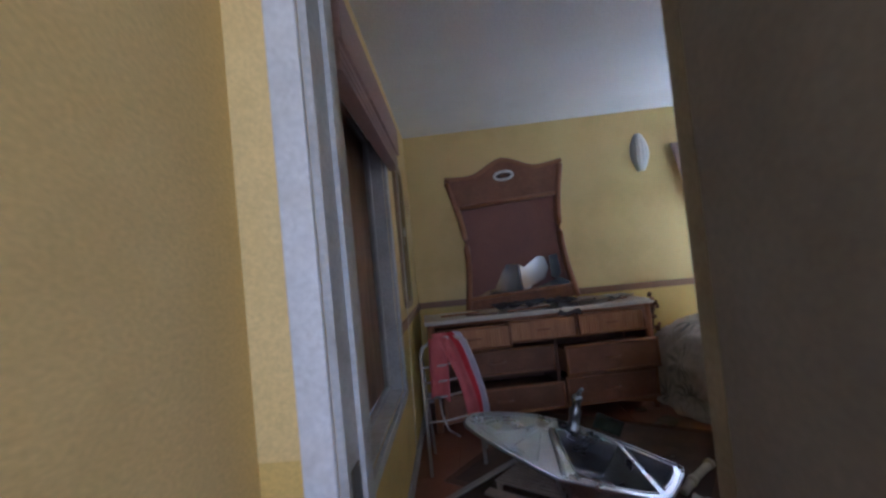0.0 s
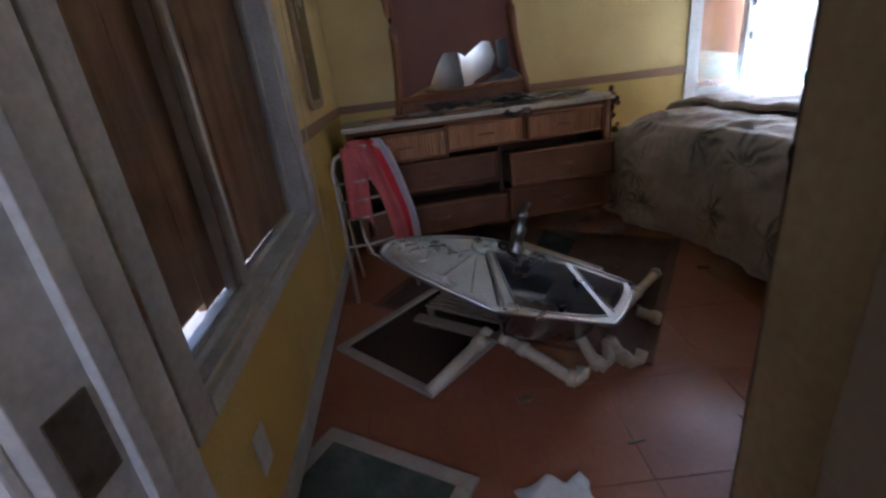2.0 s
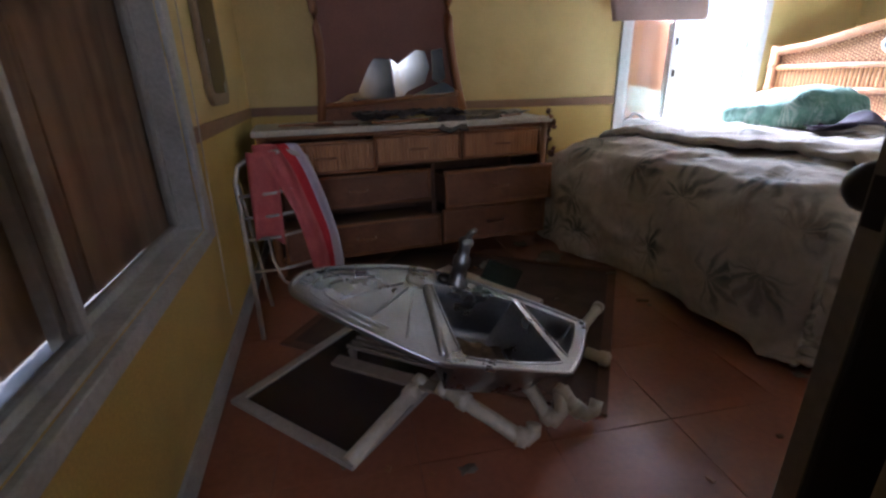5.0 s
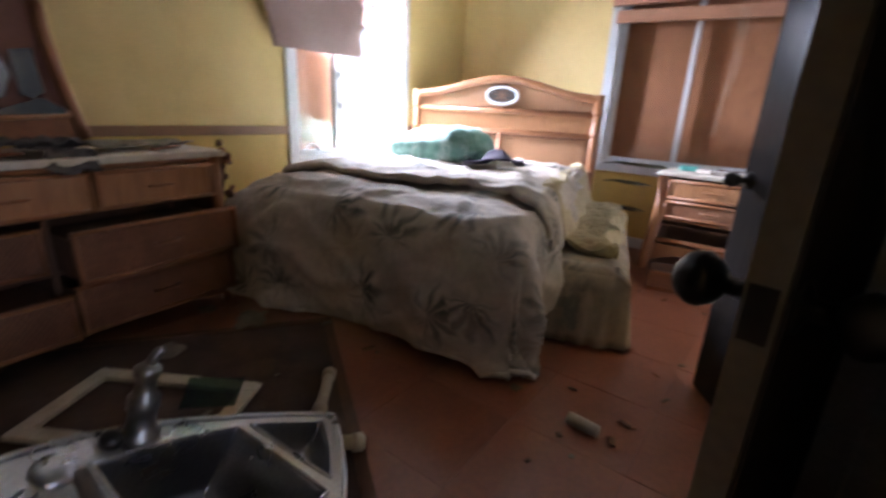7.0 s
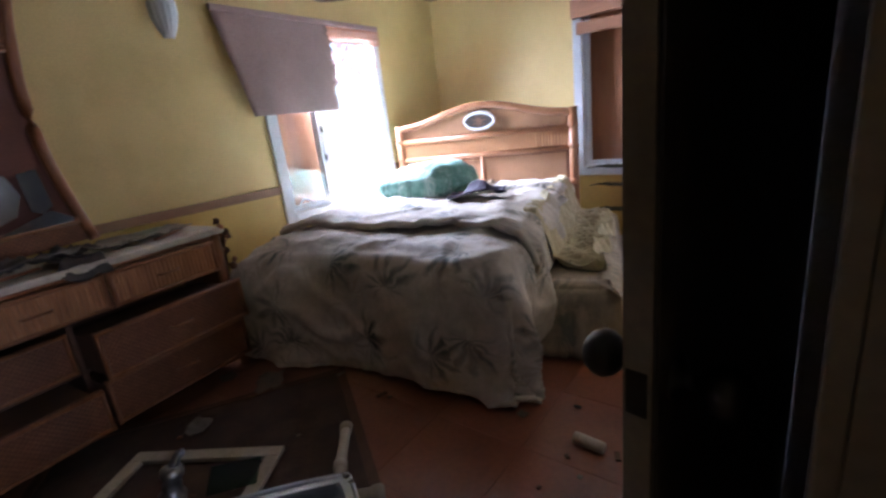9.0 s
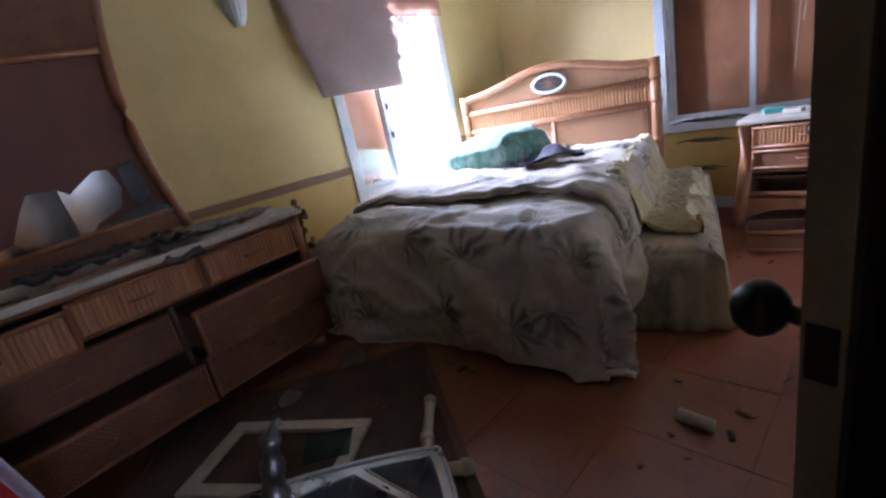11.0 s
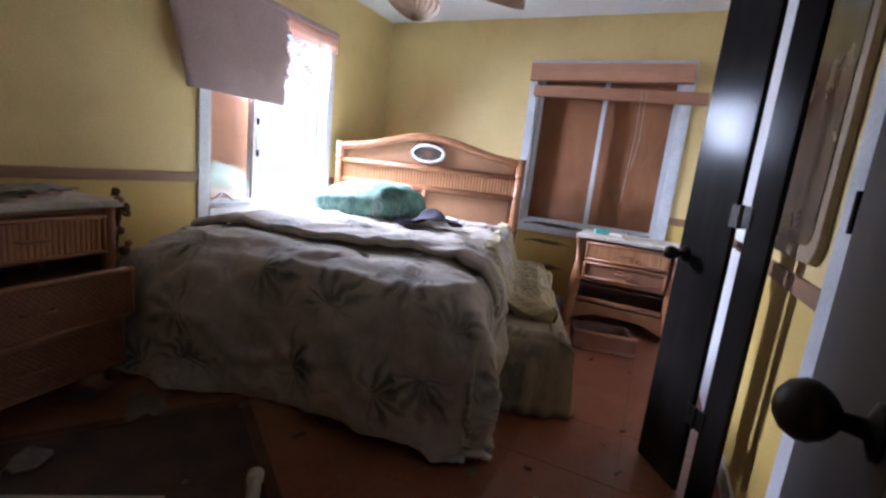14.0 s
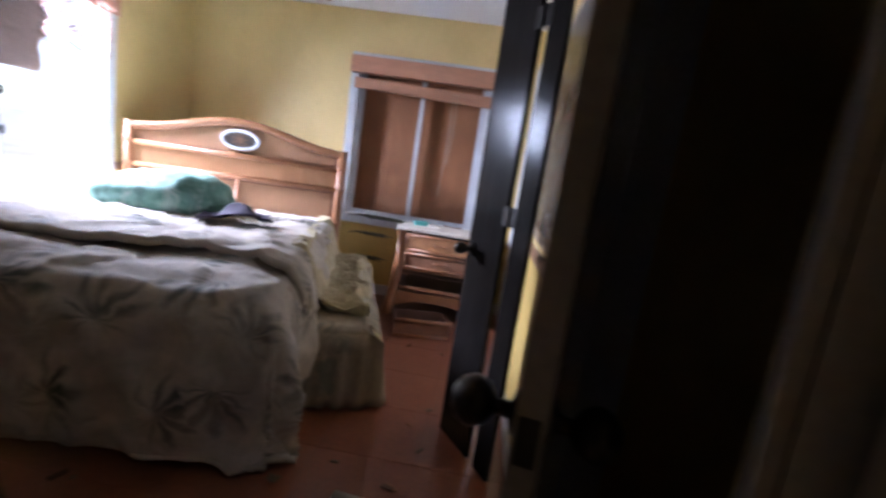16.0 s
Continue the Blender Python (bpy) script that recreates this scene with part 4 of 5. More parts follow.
part("shelf_lip", bm_tube([(0.05, 0.01, 0.385), (NW_ - 0.05, 0.01, 0.385)], 0.013, 10), RATTAN, night, "", None, True)

loose = thing("loose_drawer", "rattan drawer pulled out and lying on the floor", "drawer", pose(3.88, 2.36, 0.003, 0, 0, -76))
b = bm_box(0.40, 0.016, 0.13, (0, 0, 0), 0.004)
part("drawer_front", b, WEAVE, loose)
for z in (0.012, 0.12):
    part("edge_pole", bm_tube([(0, -0.006, z), (0.40, -0.006, z)], 0.011, 8), RATTAN, loose, "", None, True)
b = bm_box(0.012, 0.30, 0.10, (0.01, 0.016, 0))
bm_box(0.012, 0.30, 0.10, (0.378, 0.016, 0), bm=b)
bm_box(0.356, 0.012, 0.10, (0.022, 0.304, 0), bm=b)
bm_box(0.356, 0.288, 0.008, (0.022, 0.016, 0.004), bm=b)
part("drawer_box", b, HOLLOW, loose)

# ---- boards behind the windows ----
u0, u1, z0, z1 = hole(WIN_N)
single("window_board", bm_box(0.525, 0.016, 1.5, (u0 - 0.06, 0.16, 0.62), 0.002), PLYWOOD, "orange plywood board outside the window", "board", M_NORTH @ pose(0, 0, 0), kind="structure")
u0, u1, z0, z1 = hole(WIN_E)
single("window_board", bm_box(u1 - u0 + 0.2, 0.016, z1 - z0 + 0.2, (u0 - 0.1, 0.145, z0 - 0.1), 0.002), PLYWOOD, "brown plywood boarding up the window", "board", M_EAST, kind="structure")
u0, u1, z0, z1 = hole(WIN_W)
rng = random.Random(5)
x = u0 + 0.013
planks = thing("window_planks", "weathered planks boarding up the window", "boards", M_WEST, kind="structure")
while x < u1 - 0.03:
    w = min(rng.uniform(0.24, 0.34), u1 - 0.013 - x)
    foot = 0.054 if x < u0 + 0.1 else 0.026 + rng.uniform(-0.004, 0.006)
    part("plank", bm_box(w, 0.022, z1 - z0 - 0.013 - foot, (x, 0.096 + rng.uniform(0, 0.006), z0 + foot), 0.003), OLDBOARD, planks)
    x += w + rng.choice((0.001, 0.002, 0.006))


# ---- blinds ----
u0, u1, z0, z1 = WIN_E
vb = thing("window_blind", "orange wooden blind drawn up under its valance", "blind", M_EAST)
part("valance", bm_box(u1 - u0 - 0.03, 0.07, 0.135, (u0 + 0.015, -0.09, z1 - 0.175), 0.004), VALANCE, vb)
for k in range(6):
    part("slat", bm_box(u1 - u0 + 0.04, 0.055, 0.0125, (u0 + 0.02, -0.082 + 0.002 * (k % 2), z1 - 0.262 + 0.0145 * k), 0.002), VALANCE, vb, "", pose(0, 0, 0, 0, 1.2, 0))
for x in (0.90, 0.935):
    part("cord", bm_tube([(u0 + x, -0.085, z1 - 0.25), (u0 + x + 0.004, -0.075, z1 - 0.6), (u0 + x - 0.02, -0.06, z1 - (1.10 if x < 0.92 else 0.82))], 0.0022, 6), PLASTIC, vb)

u0, u1, z0, z1 = WIN_W[:4]
wb = thing("window_blind", "brown wooden blind drawn up against its valance", "blind", M_WEST)
part("valance", bm_box(u1 - u0 - 0.03, 0.075, 0.15, (u0 + 0.015, -0.095, z1 - 0.17), 0.004), BLIND, wb)
for k in range(6):
    part("slat", bm_box(u1 - u0 - 0.05, 0.055, 0.0125, (u0 + 0.025, -0.085 + 0.002 * (k % 2), z1 - 0.255 + 0.0145 * k), 0.002), BLIND, wb)
part("cord", bm_tube([(u1 - 0.16, -0.09, z1 - 0.2), (u1 - 0.165, -0.075, 1.0), (u1 - 0.15, -0.05, 0.25)], 0.0022, 6), PLASTIC, wb)

nb = thing("fallen_blind", "torn brown pleated blind hanging askew over the window", "blind", M_NORTH)
part("head_rail", bm_box(1.44, 0.04, 0.035, (0, -0.075, 0), 0.004), BLIND, nb, "", pose(2.52, 0, 2.03, 0, 0.9))
sheet = bmesh.new()
rows = []
NP = 70
for k in range(NP + 1):
    f = k / NP
    xl, xr = 2.515 + 0.155 * f ** 1.2, 3.42 - 0.02 * f + 0.05 * noise.noise((f * 7, 1, 1)) + 0.03 * noise.noise((f * 23, 5, 1))
    zl, zr = 2.045 - 0.655 * f, 2.02 - 0.625 * f
    yy = -0.062 + (0.0009 if k % 2 else -0.0009) - 0.02 * math.sin(f * 2.6)
    rows.append([sheet.verts.new((xl + (xr - xl) * j / 16, yy + 0.012 * math.sin(j * 0.7 + f * 2) * f, zl + (zr - zl) * j / 16)) for j in range(17)])
for p, q in zip(rows, rows[1:]):
    for j in range(16):
        sheet.faces.new((p[j], p[j + 1], q[j + 1], q[j]))
thicken(part("pleated_sheet", sheet, BLIND, nb, "", None, True), 0.002)
lat = bmesh.new()
for k in range(27):
    bm_box(0.014, 0.006, 0.115, (3.36 + k * 0.0235, -0.055, 1.895), bm=lat)
for k in range(3):
    bm_box(0.63, 0.005, 0.014, (3.36, -0.049, 1.895 + k * 0.05), bm=lat)
part("lattice", lat, VALANCE, nb, "orange woven lattice strip")
scrap = bmesh.new()
NU, NV = 44, 30
rows = [[scrap.verts.new((3.40 + 0.52 * j / NU - 0.03 * k / NV, -0.050 + 0.014 * math.sin(j * 0.35 + k * 0.1), 1.895 - 0.30 * k / NV - 0.02 * math.sin(j * 0.3) * k / NV)) for j in range(NU + 1)] for k in range(NV + 1)]
for k in range(NV):
    for j in range(NU):
        thin = 0.5 - 0.55 * abs(j / NU - 0.45) + 0.12 * k / NV
        whole = noise.noise((j * 0.16, k * 0.13, 4.0)) + 0.55 * noise.noise((j * 0.5, k * 0.45, 9.0))
        if whole > thin - 0.42 and (j + k) % 3 or (k == NV - 2 and j > 18):
            scrap.faces.new((rows[k][j], rows[k][j + 1], rows[k + 1][j + 1], rows[k + 1][j]))
bmesh.ops.delete(scrap, geom=[v for v in scrap.verts if not v.link_faces], context="VERTS")
LACE = surface("faded_orange_lace", (0.42, 0.24, 0.17), (0.56, 0.36, 0.27), 0.8, 0, 9, grain=90)
thicken(part("torn_lace", scrap, LACE, nb, "torn orange lace hanging in shreds"), 0.002)

# ---- wall things ----
ART = surface("dark_foliage_print", (0.035, 0.035, 0.025), (0.20, 0.145, 0.07), 0.25, 0, 5, grain=30, bump=0.05, dirt=(0.03, 0.035, 0.025), dirt_amount=0.9, dirt_scale=4, spread=0.06)
FRAME = surface("cream_wood_frame", (0.30, 0.22, 0.13), (0.40, 0.31, 0.20), 0.45, 0, 6, grain=50, dirt=(0.28, 0.2, 0.12), dirt_amount=0.5)


def rounded(w, h, r, n=6):
    pts = []
    for cx, cz, a0 in ((w - r, r, -90), (w - r, h - r, 0), (r, h - r, 90), (r, r, 180)):
        pts += [(cx + r * math.cos(radians(a0 + 90 * k / n)), cz + r * math.sin(radians(a0 + 90 * k / n))) for k in range(n + 1)]
    return pts


def picture(m, w, h, label, frame_mat):
    p = thing("picture", label, "picture", m)
    part("frame", bm_prism(rounded(w, h, 0.07), 0.022, bevel=0.006), frame_mat, p, "", pose(0, -0.024, 0))
    part("print", bm_prism([(x + 0.05, z + 0.05) for x, z in rounded(w - 0.1, h - 0.1, 0.05)], 0.003), ART, p, "", pose(0, -0.0275, 0))
    return p


picture(M_SOUTH @ pose(XE - 3.02, 0, 0.94), 0.66, 0.95, "dark foliage print in a rounded cream frame", FRAME)
picture(M_WEST @ pose(1.86, 0, 0.95), 0.40, 0.98, "narrow dark print in a rounded brown frame", surface("brown_wood_frame", (0.24, 0.16, 0.09), (0.36, 0.25, 0.14), 0.5, 0, 6, grain=50))

sc = thing("wall_sconce", "white fluted shell wall light", "wall light", pose(2.27, YN - 0.002, 1.86))
b = bmesh.new()
rows = []
for k in range(17):
    f = k / 16
    r = 0.075 * math.sin(math.pi * min(1, 0.08 + f * 0.84)) ** 0.8
    rows.append([b.verts.new((r * math.cos(q) * (1 + 0.05 * math.cos(q * 14)), -0.9 * r * math.sin(q) * (1 + 0.05 * math.cos(q * 14)), 0.33 * f)) for q in [math.pi * j / 28 for j in range(29)]])
for p, q in zip(rows, rows[1:]):
    for j in range(28):
        b.faces.new((p[j], p[j + 1], q[j + 1], q[j]))
thicken(part("shade", b, WHITE, sc, "", None, True), 0.004)
part("back_plate", bm_box(0.06, 0.008, 0.16, (-0.03, -0.008, 0.09), 0.003), WHITE, sc)
single("wall_socket", bm_box(0.07, 0.006, 0.115, (0.33, -0.008, 0.22), 0.003), WHITE, "white wall socket plate, dusty", "socket", M_WEST)

# ---- ceiling fan ----
fan = thing("ceiling_fan", "ceiling fan with brown palm-leaf blades", "ceiling fan", pose(2.95, 3.30, ZC))
PALM = surface("brown_palm_leaf", (0.27, 0.17, 0.10), (0.42, 0.28, 0.18), 0.7, 0, 8, grain=60, bump=0.3, dirt=(0.18, 0.11, 0.07))
part("canopy", bm_lathe([(0.02, -0.07), (0.06, -0.05), (0.07, 0.0)], 24), BLACKMETAL, fan, "", None, True)
part("rod", bm_tube([(0, 0, -0.06), (0, 0, -0.22)], 0.014, 10), BLACKMETAL, fan, "", None, True)
part("motor", bm_lathe([(0.03, -0.40), (0.09, -0.385), (0.115, -0.34), (0.115, -0.27), (0.08, -0.22), (0.02, -0.205)], 28), BLACKMETAL, fan, "", None, True)
for k in range(5):
    pv = part("blade_arm", bm_box(0.16, 0.03, 0.006, (0.09, -0.015, -0.003), 0.002), BLACKMETAL, fan, "", pose(0, 0, -0.335, 0, 0, 27 + 72 * k))
    b = bmesh.new()
    rows = []
    for i in range(25):
        f = i / 24
        w = 0.185 * math.sin(math.pi * min(1, 0.06 + 0.94 * f)) ** 0.6 * (1 - 0.15 * f)
        rows.append([b.verts.new((0.19 + 0.46 * f, w * g, -0.035 * g * g + (0.006 if j % 2 else -0.006) - 0.05 * f * f)) for j, g in enumerate([q / 10 for q in range(-10, 11)])])
    for p, q in zip(rows, rows[1:]):
        for j in range(20):
            b.faces.new((p[j], p[j + 1], q[j + 1], q[j]))
    bl = thicken(part("blade", b, PALM, pv, "ribbed brown palm-leaf blade", pose(0, 0, 0, 10, 0, 0)), 0.004)

# ---- sink and the heap on the floor ----
ex, ey = Vector((0.9296, 0.0424, -0.3660)).normalized(), Vector((0.0643, 0.9594, 0.2745))
nz = ex.cross(ey).normalized()
ey = nz.cross(ex)
M_SINK = Matrix(((ex.x, ey.x, nz.x, 0.639), (ex.y, ey.y, nz.y, 2.494), (ex.z, ey.z, nz.z, 0.546), (0, 0, 0, 1)))


def smooth_loop(pts, n=4):
    """A closed curve through the corner points."""
    out = []
    k = len(pts)
    for i in range(k):
        p0, p1, p2, p3 = (Vector(pts[(i + d) % k]) for d in (-1, 0, 1, 2))
        for s in range(n):
            t = s / n
            out.append(0.5 * ((2 * p1) + (p2 - p0) * t + (2 * p0 - 5 * p1 + 4 * p2 - p3) * t * t + (3 * p1 - p0 - 3 * p2 + p3) * t ** 3))
    return out


rim_pts = smooth_loop([(0.0, 0.0), (0.05, 0.075), (0.26, 0.172), (0.46, 0.205), (0.72, 0.178), (0.95, 0.13), (0.975, 0.10), (0.90, -0.03), (0.83, -0.115), (0.79, -0.132), (0.60, -0.155), (0.42, -0.176), (0.34, -0.163), (0.12, -0.083), (0.02, -0.035)])
bowl_pts = smooth_loop([(0.42, 0.135), (0.52, 0.148), (0.68, 0.150), (0.71, 0.125), (0.79, -0.06), (0.785, -0.095), (0.62, -0.128), (0.48, -0.138), (0.455, -0.11), (0.41, 0.11)])
cup_pts = smooth_loop([(0.755, 0.145), (0.90, 0.115), (0.935, 0.10), (0.895, 0.02), (0.845, -0.045), (0.825, -0.045), (0.745, 0.125)])


def sink_sheet():
    b = bmesh.new()
    es = []
    loops = []
    for pts in (rim_pts, bowl_pts, cup_pts):
        vs = [b.verts.new((p.x, p.y, 0)) for p in pts]
        loops.append(vs)
        es += [b.edges.new((vs[i], vs[(i + 1) % len(vs)])) for i in range(len(vs))]
    bmesh.ops.triangle_fill(b, edges=es, use_beauty=True)
    low = [b.verts.new(v.co + Vector((0, 0, -0.012))) for v in loops[0]]
    k = len(low)
    for i in range(k):
        b.faces.new((loops[0][i], loops[0][(i + 1) % k], low[(i + 1) % k], low[i]))
    return b


def bowl(pts, depth, shrink):
    b = bmesh.new()
    c = sum(pts, Vector((0, 0))) / len(pts)
    rows = []
    for f, s in ((0, 1.0), (0.04, 0.975), (0.5, 0.94), (0.85, 0.90), (0.97, 0.84), (1.0, 0.72), (1.0, 0.15)):
        q = 1 - (1 - s) * shrink
        rows.append([b.verts.new((c.x + (p.x - c.x) * q, c.y + (p.y - c.y) * q, -depth * f)) for p in pts])
    k = len(pts)
    for p, q in zip(rows, rows[1:]):
        for i in range(k):
            b.faces.new((p[i], p[(i + 1) % k], q[(i + 1) % k], q[i]))
    b.faces.new(rows[-1])
    return b


sink = thing("kitchen_sink", "stainless steel corner sink with drainer, torn out and tilted", "sink", M_SINK)
thicken(part("rim_sheet", sink_sheet(), STEEL, sink), 0.0025)
part("raised_edge", bm_tube([(p.x, p.y, 0.002) for p in rim_pts + rim_pts[:1]], 0.007, 8, cap=False), STEEL, sink, "", None, True)
thicken(part("bowl", bowl(bowl_pts, 0.17, 1.0), STEEL, sink, "deep steel bowl with dirt in it", None, True), 0.002)
thicken(part("small_bowl", bowl(cup_pts, 0.09, 1.2), STEEL, sink, "", None, True), 0.002)
part("bowl_edge", bm_tube([(p.x, p.y, 0.001) for p in bowl_pts + bowl_pts[:1]], 0.005, 6, cap=False), STEEL, sink, "", None, True)
part("bowl_edge", bm_tube([(p.x, p.y, 0.001) for p in cup_pts + cup_pts[:1]], 0.005, 6, cap=False), STEEL, sink, "", None, True)
for p, q in (((0.125, -0.015), (0.31, 0.112)), ((0.205, -0.065), (0.325, 0.096)), ((0.305, -0.112), (0.338, 0.075))):
    part("drainer_rib", bm_tube([(p[0], p[1], 0.001), (q[0], q[1], 0.002)], 0.0042, 8), STEEL, sink, "", None, True)
for q in (0.86, 0.74):
    arc = [(0.33 + (p.x - 0.33) * q, 0.02 + (p.y - 0.02) * q, 0.0015) for p in rim_pts[-10:] + rim_pts[:8]]
    part("drainer_groove", bm_tube(arc, 0.0036, 8), STEEL, sink, "", None, True)
part("drainer_step", bm_tube([(0.385, 0.12, 0.001), (0.395, -0.02, 0.002), (0.405, -0.15, 0.001)], 0.013, 8), STEEL, sink, "", None, True)
part("drainer_hub", bm_lathe([(0.035, 0), (0.035, 0.004), (0.024, 0.008), (0.01, 0.009)], 18), STEEL, sink, "", pose(0.355, 0.135, 0.001), True)
part("drain", bm_lathe([(0.04, 0), (0.04, 0.004), (0.03, 0.003), (0.01, 0.001)], 18), BLACKMETAL, sink, "", pose(0.60, 0.0, -0.168), True)
DULLSTEEL = surface("tarnished_steel", (0.19, 0.195, 0.19), (0.33, 0.33, 0.32), 0.38, 1.0, 12, dirt=(0.07, 0.065, 0.05), dirt_amount=0.7, dirt_scale=20)
M_TAP = Matrix.Translation((0.50, 0.178, 0.0)) @ M_SINK.to_3x3().inverted().to_4x4() @ pose(0, 0, 0, 4, 12)
part("tap_body", bm_lathe([(0.036, -0.02), (0.036, 0.012), (0.027, 0.02), (0.024, 0.055), (0.028, 0.065), (0.028, 0.09), (0.020, 0.10), (0.018, 0.13), (0.024, 0.138), (0.024, 0.15), (0.012, 0.16)], 16), DULLSTEEL, sink, "tarnished tap body", M_TAP, True)
part("tap_lever", bm_tube([(0, 0, 0.15), (0.006, -0.004, 0.172), (0.010, -0.008, 0.185), (0.018, -0.014, 0.192)], 0.011, 10, taper=0.008), DULLSTEEL, sink, "", M_TAP, True)
part("tap_button", bm_lathe([(0.022, 0), (0.022, 0.012), (0.014, 0.02), (0.004, 0.022)], 14), BLACKMETAL, sink, "", pose(0.45, 0.178, 0.0), True)
single("glass_scrap", bm_box(0.13, 0.004, 0.075, (0, 0, 0), 0.001), glass("green_glass", (0.40, 0.55, 0.46), 0.25, 0.93), "piece of green glass standing behind the sink", "glass", M_SINK @ pose(0.60, 0.235, 0.0, -12, 0, -8))

SOIL = surface("dried_dirt", (0.09, 0.065, 0.045), (0.17, 0.125, 0.085), 0.95, 0, 20, grain=60, bump=0.8)
thicken(single("sink_dirt", crumple(26, 20, 0.22, 0.14, 0.012, 51.0, lambda u, v: 0.0), SOIL, "dried dirt in the sink bowl", "dirt", M_SINK @ pose(0.50, -0.06, -0.163), smooth=True), 0.006)

scr = thing("window_screen", "dirty white window screen frame lying on the floor", "window screen", pose(0.335, 2.775, 0.004, 0, 0, -43.5))
for x, y, w, d in ((0, 0, 0.56, 0.036), (0, 0.72, 0.56, 0.036), (0, 0.036, 0.036, 0.684), (0.524, 0.036, 0.036, 0.684)):
    part("frame_bar", bm_box(w, d, 0.018, (x, y, 0), 0.003), ALU, scr)
part("mesh", bm_box(0.488, 0.684, 0.001, (0.036, 0.036, 0.008)), MESH, scr)


def pipe(label, pts, r, rings=()):
    p = thing("drain_pipe", label, "pipe", pose(0, 0, 0), "loose drain pipes")
    part("pipe", bm_tube(pts, r, 14), PLASTIC, p, "", None, True)
    for i in rings:
        a, c = Vector(pts[i]), Vector(pts[min(i + 1, len(pts) - 1)] if i + 1 < len(pts) else pts[i - 1])
        d = (c - a).normalized()
        part("collar", bm_tube([a - d * 0.002, a + d * 0.012, a + d * 0.03], r * 1.3, 14), PLASTIC, p, "", None, True)
    return p


pipe("long cream plastic drain pipe with a collar", [(0.985, 2.655, 0.075), (0.95, 2.62, 0.066), (0.84, 2.51, 0.047), (0.735, 2.40, 0.030)], 0.024, (0, 1))
pipe("cream plastic drain pipe with an elbow", [(1.03, 2.56, 0.12), (1.08, 2.51, 0.098), (1.17, 2.43, 0.062), (1.225, 2.385, 0.035), (1.25, 2.37, 0.032), (1.27, 2.375, 0.045), (1.275, 2.385, 0.07)], 0.023, (0, 1, 3))
pipe("bent cream plastic sink trap", [(1.27, 2.55, 0.13), (1.31, 2.49, 0.10), (1.335, 2.44, 0.05), (1.36, 2.42, 0.030), (1.385, 2.43, 0.05), (1.39, 2.46, 0.09), (1.41, 2.47, 0.10), (1.43, 2.44, 0.06), (1.46, 2.42, 0.035), (1.50, 2.435, 0.035), (1.515, 2.45, 0.06)], 0.021, (0, 2, 5, 7))
pipe("cream plastic pipe with a tee", [(1.85, 3.03, 0.055), (1.78, 2.965, 0.05), (1.70, 2.895, 0.045), (1.62, 2.81, 0.035)], 0.020, (0, 2))
pipe("short cream pipe stub", [(1.62, 2.72, 0.05), (1.66, 2.68, 0.045), (1.69, 2.66, 0.04)], 0.022, (1,))
stub = thing("floor_tube", "cream cardboard tube lying on the floor", "tube", pose(2.262, 2.16, 0.024, 0, 0, 0))
part("tube", bm_tube([(0.006, 0.055, 0), (0.0, 0.0, 0), (-0.004, -0.055, 0)], 0.022, 16), PLASTIC, stub, "", None, True)

lying = thing("wooden_frame", "beige wooden frame lying on the dark rug behind the sink", "frame", pose(1.31, 3.73, 0.016, 0, 0, -57.3))
for x, y, w, d in ((0, -0.055, 0.64, 0.055), (0, -0.335, 0.055, 0.28), (0.585, -0.335, 0.055, 0.28), (0, -0.39, 0.64, 0.055)):
    part("frame_bar", bm_box(w, d, 0.02, (x, y, 0), 0.003), PLASTIC, lying)

RACKWOOD = surface("grimy_rack_wood", (0.15, 0.115, 0.085), (0.24, 0.19, 0.145), 0.7, 0, 8, grain=60, dirt=(0.09, 0.07, 0.05), dirt_amount=0.6, dirt_scale=9)
rk = thing("dish_rack", "dirty wooden dish rack under the sink", "dish rack", pose(0.735, 2.865, 0.0, 0, 0, -36))
for k in range(9):
    part("slat", bm_box(0.42, 0.014, 0.012, (0.0, 0.03 * k, 0.112), 0.002), RACKWOOD, rk)
for x in (0.01, 0.39):
    part("rail", bm_box(0.02, 0.27, 0.022, (x, -0.005, 0.088), 0.003), RACKWOOD, rk)
    for y in (0.0, 0.24):
        part("leg", bm_box(0.02, 0.02, 0.088, (x, y, 0.0), 0.002), RACKWOOD, rk)
for k in range(10):
    part("peg", bm_tube([(0.02 + 0.04 * k, 0.25, 0.12), (0.02 + 0.04 * k, 0.26, 0.21)], 0.004, 6), RACKWOOD, rk)
part("tray_board", bm_box(0.46, 0.05, 0.014, (-0.02, -0.062, 0.08), 0.003), RACKWOOD, rk, "", pose(0, 0, 0, 6))

# ---- metal rack with towel ----
PIPE = surface("tarnished_white_metal", (0.42, 0.38, 0.33), (0.60, 0.56, 0.50), 0.4, 0.6, 8, dirt=(0.25, 0.16, 0.1), dirt_amount=0.6, dirt_scale=9)
rack = thing("towel_rack", "thin tarnished metal rack by the wall", "rack", pose(0, 0, 0))
part("frame_tube", bm_tube([(0.375, 3.20, 0.0), (0.372, 3.22, 0.35), (0.368, 3.24, 0.68), (0.385, 3.245, 0.735), (0.43, 3.25, 0.765), (0.56, 3.25, 0.79), (0.64, 3.26, 0.76), (0.665, 3.265, 0.68), (0.68, 3.29, 0.3), (0.69, 3.31, 0.0)], 0.010, 10), PIPE, rack, "", None, True)
part("frame_tube", bm_tube([(0.365, 3.52, 0.0), (0.366, 3.40, 0.35), (0.368, 3.27, 0.66)], 0.009, 10), PIPE, rack, "", None, True)
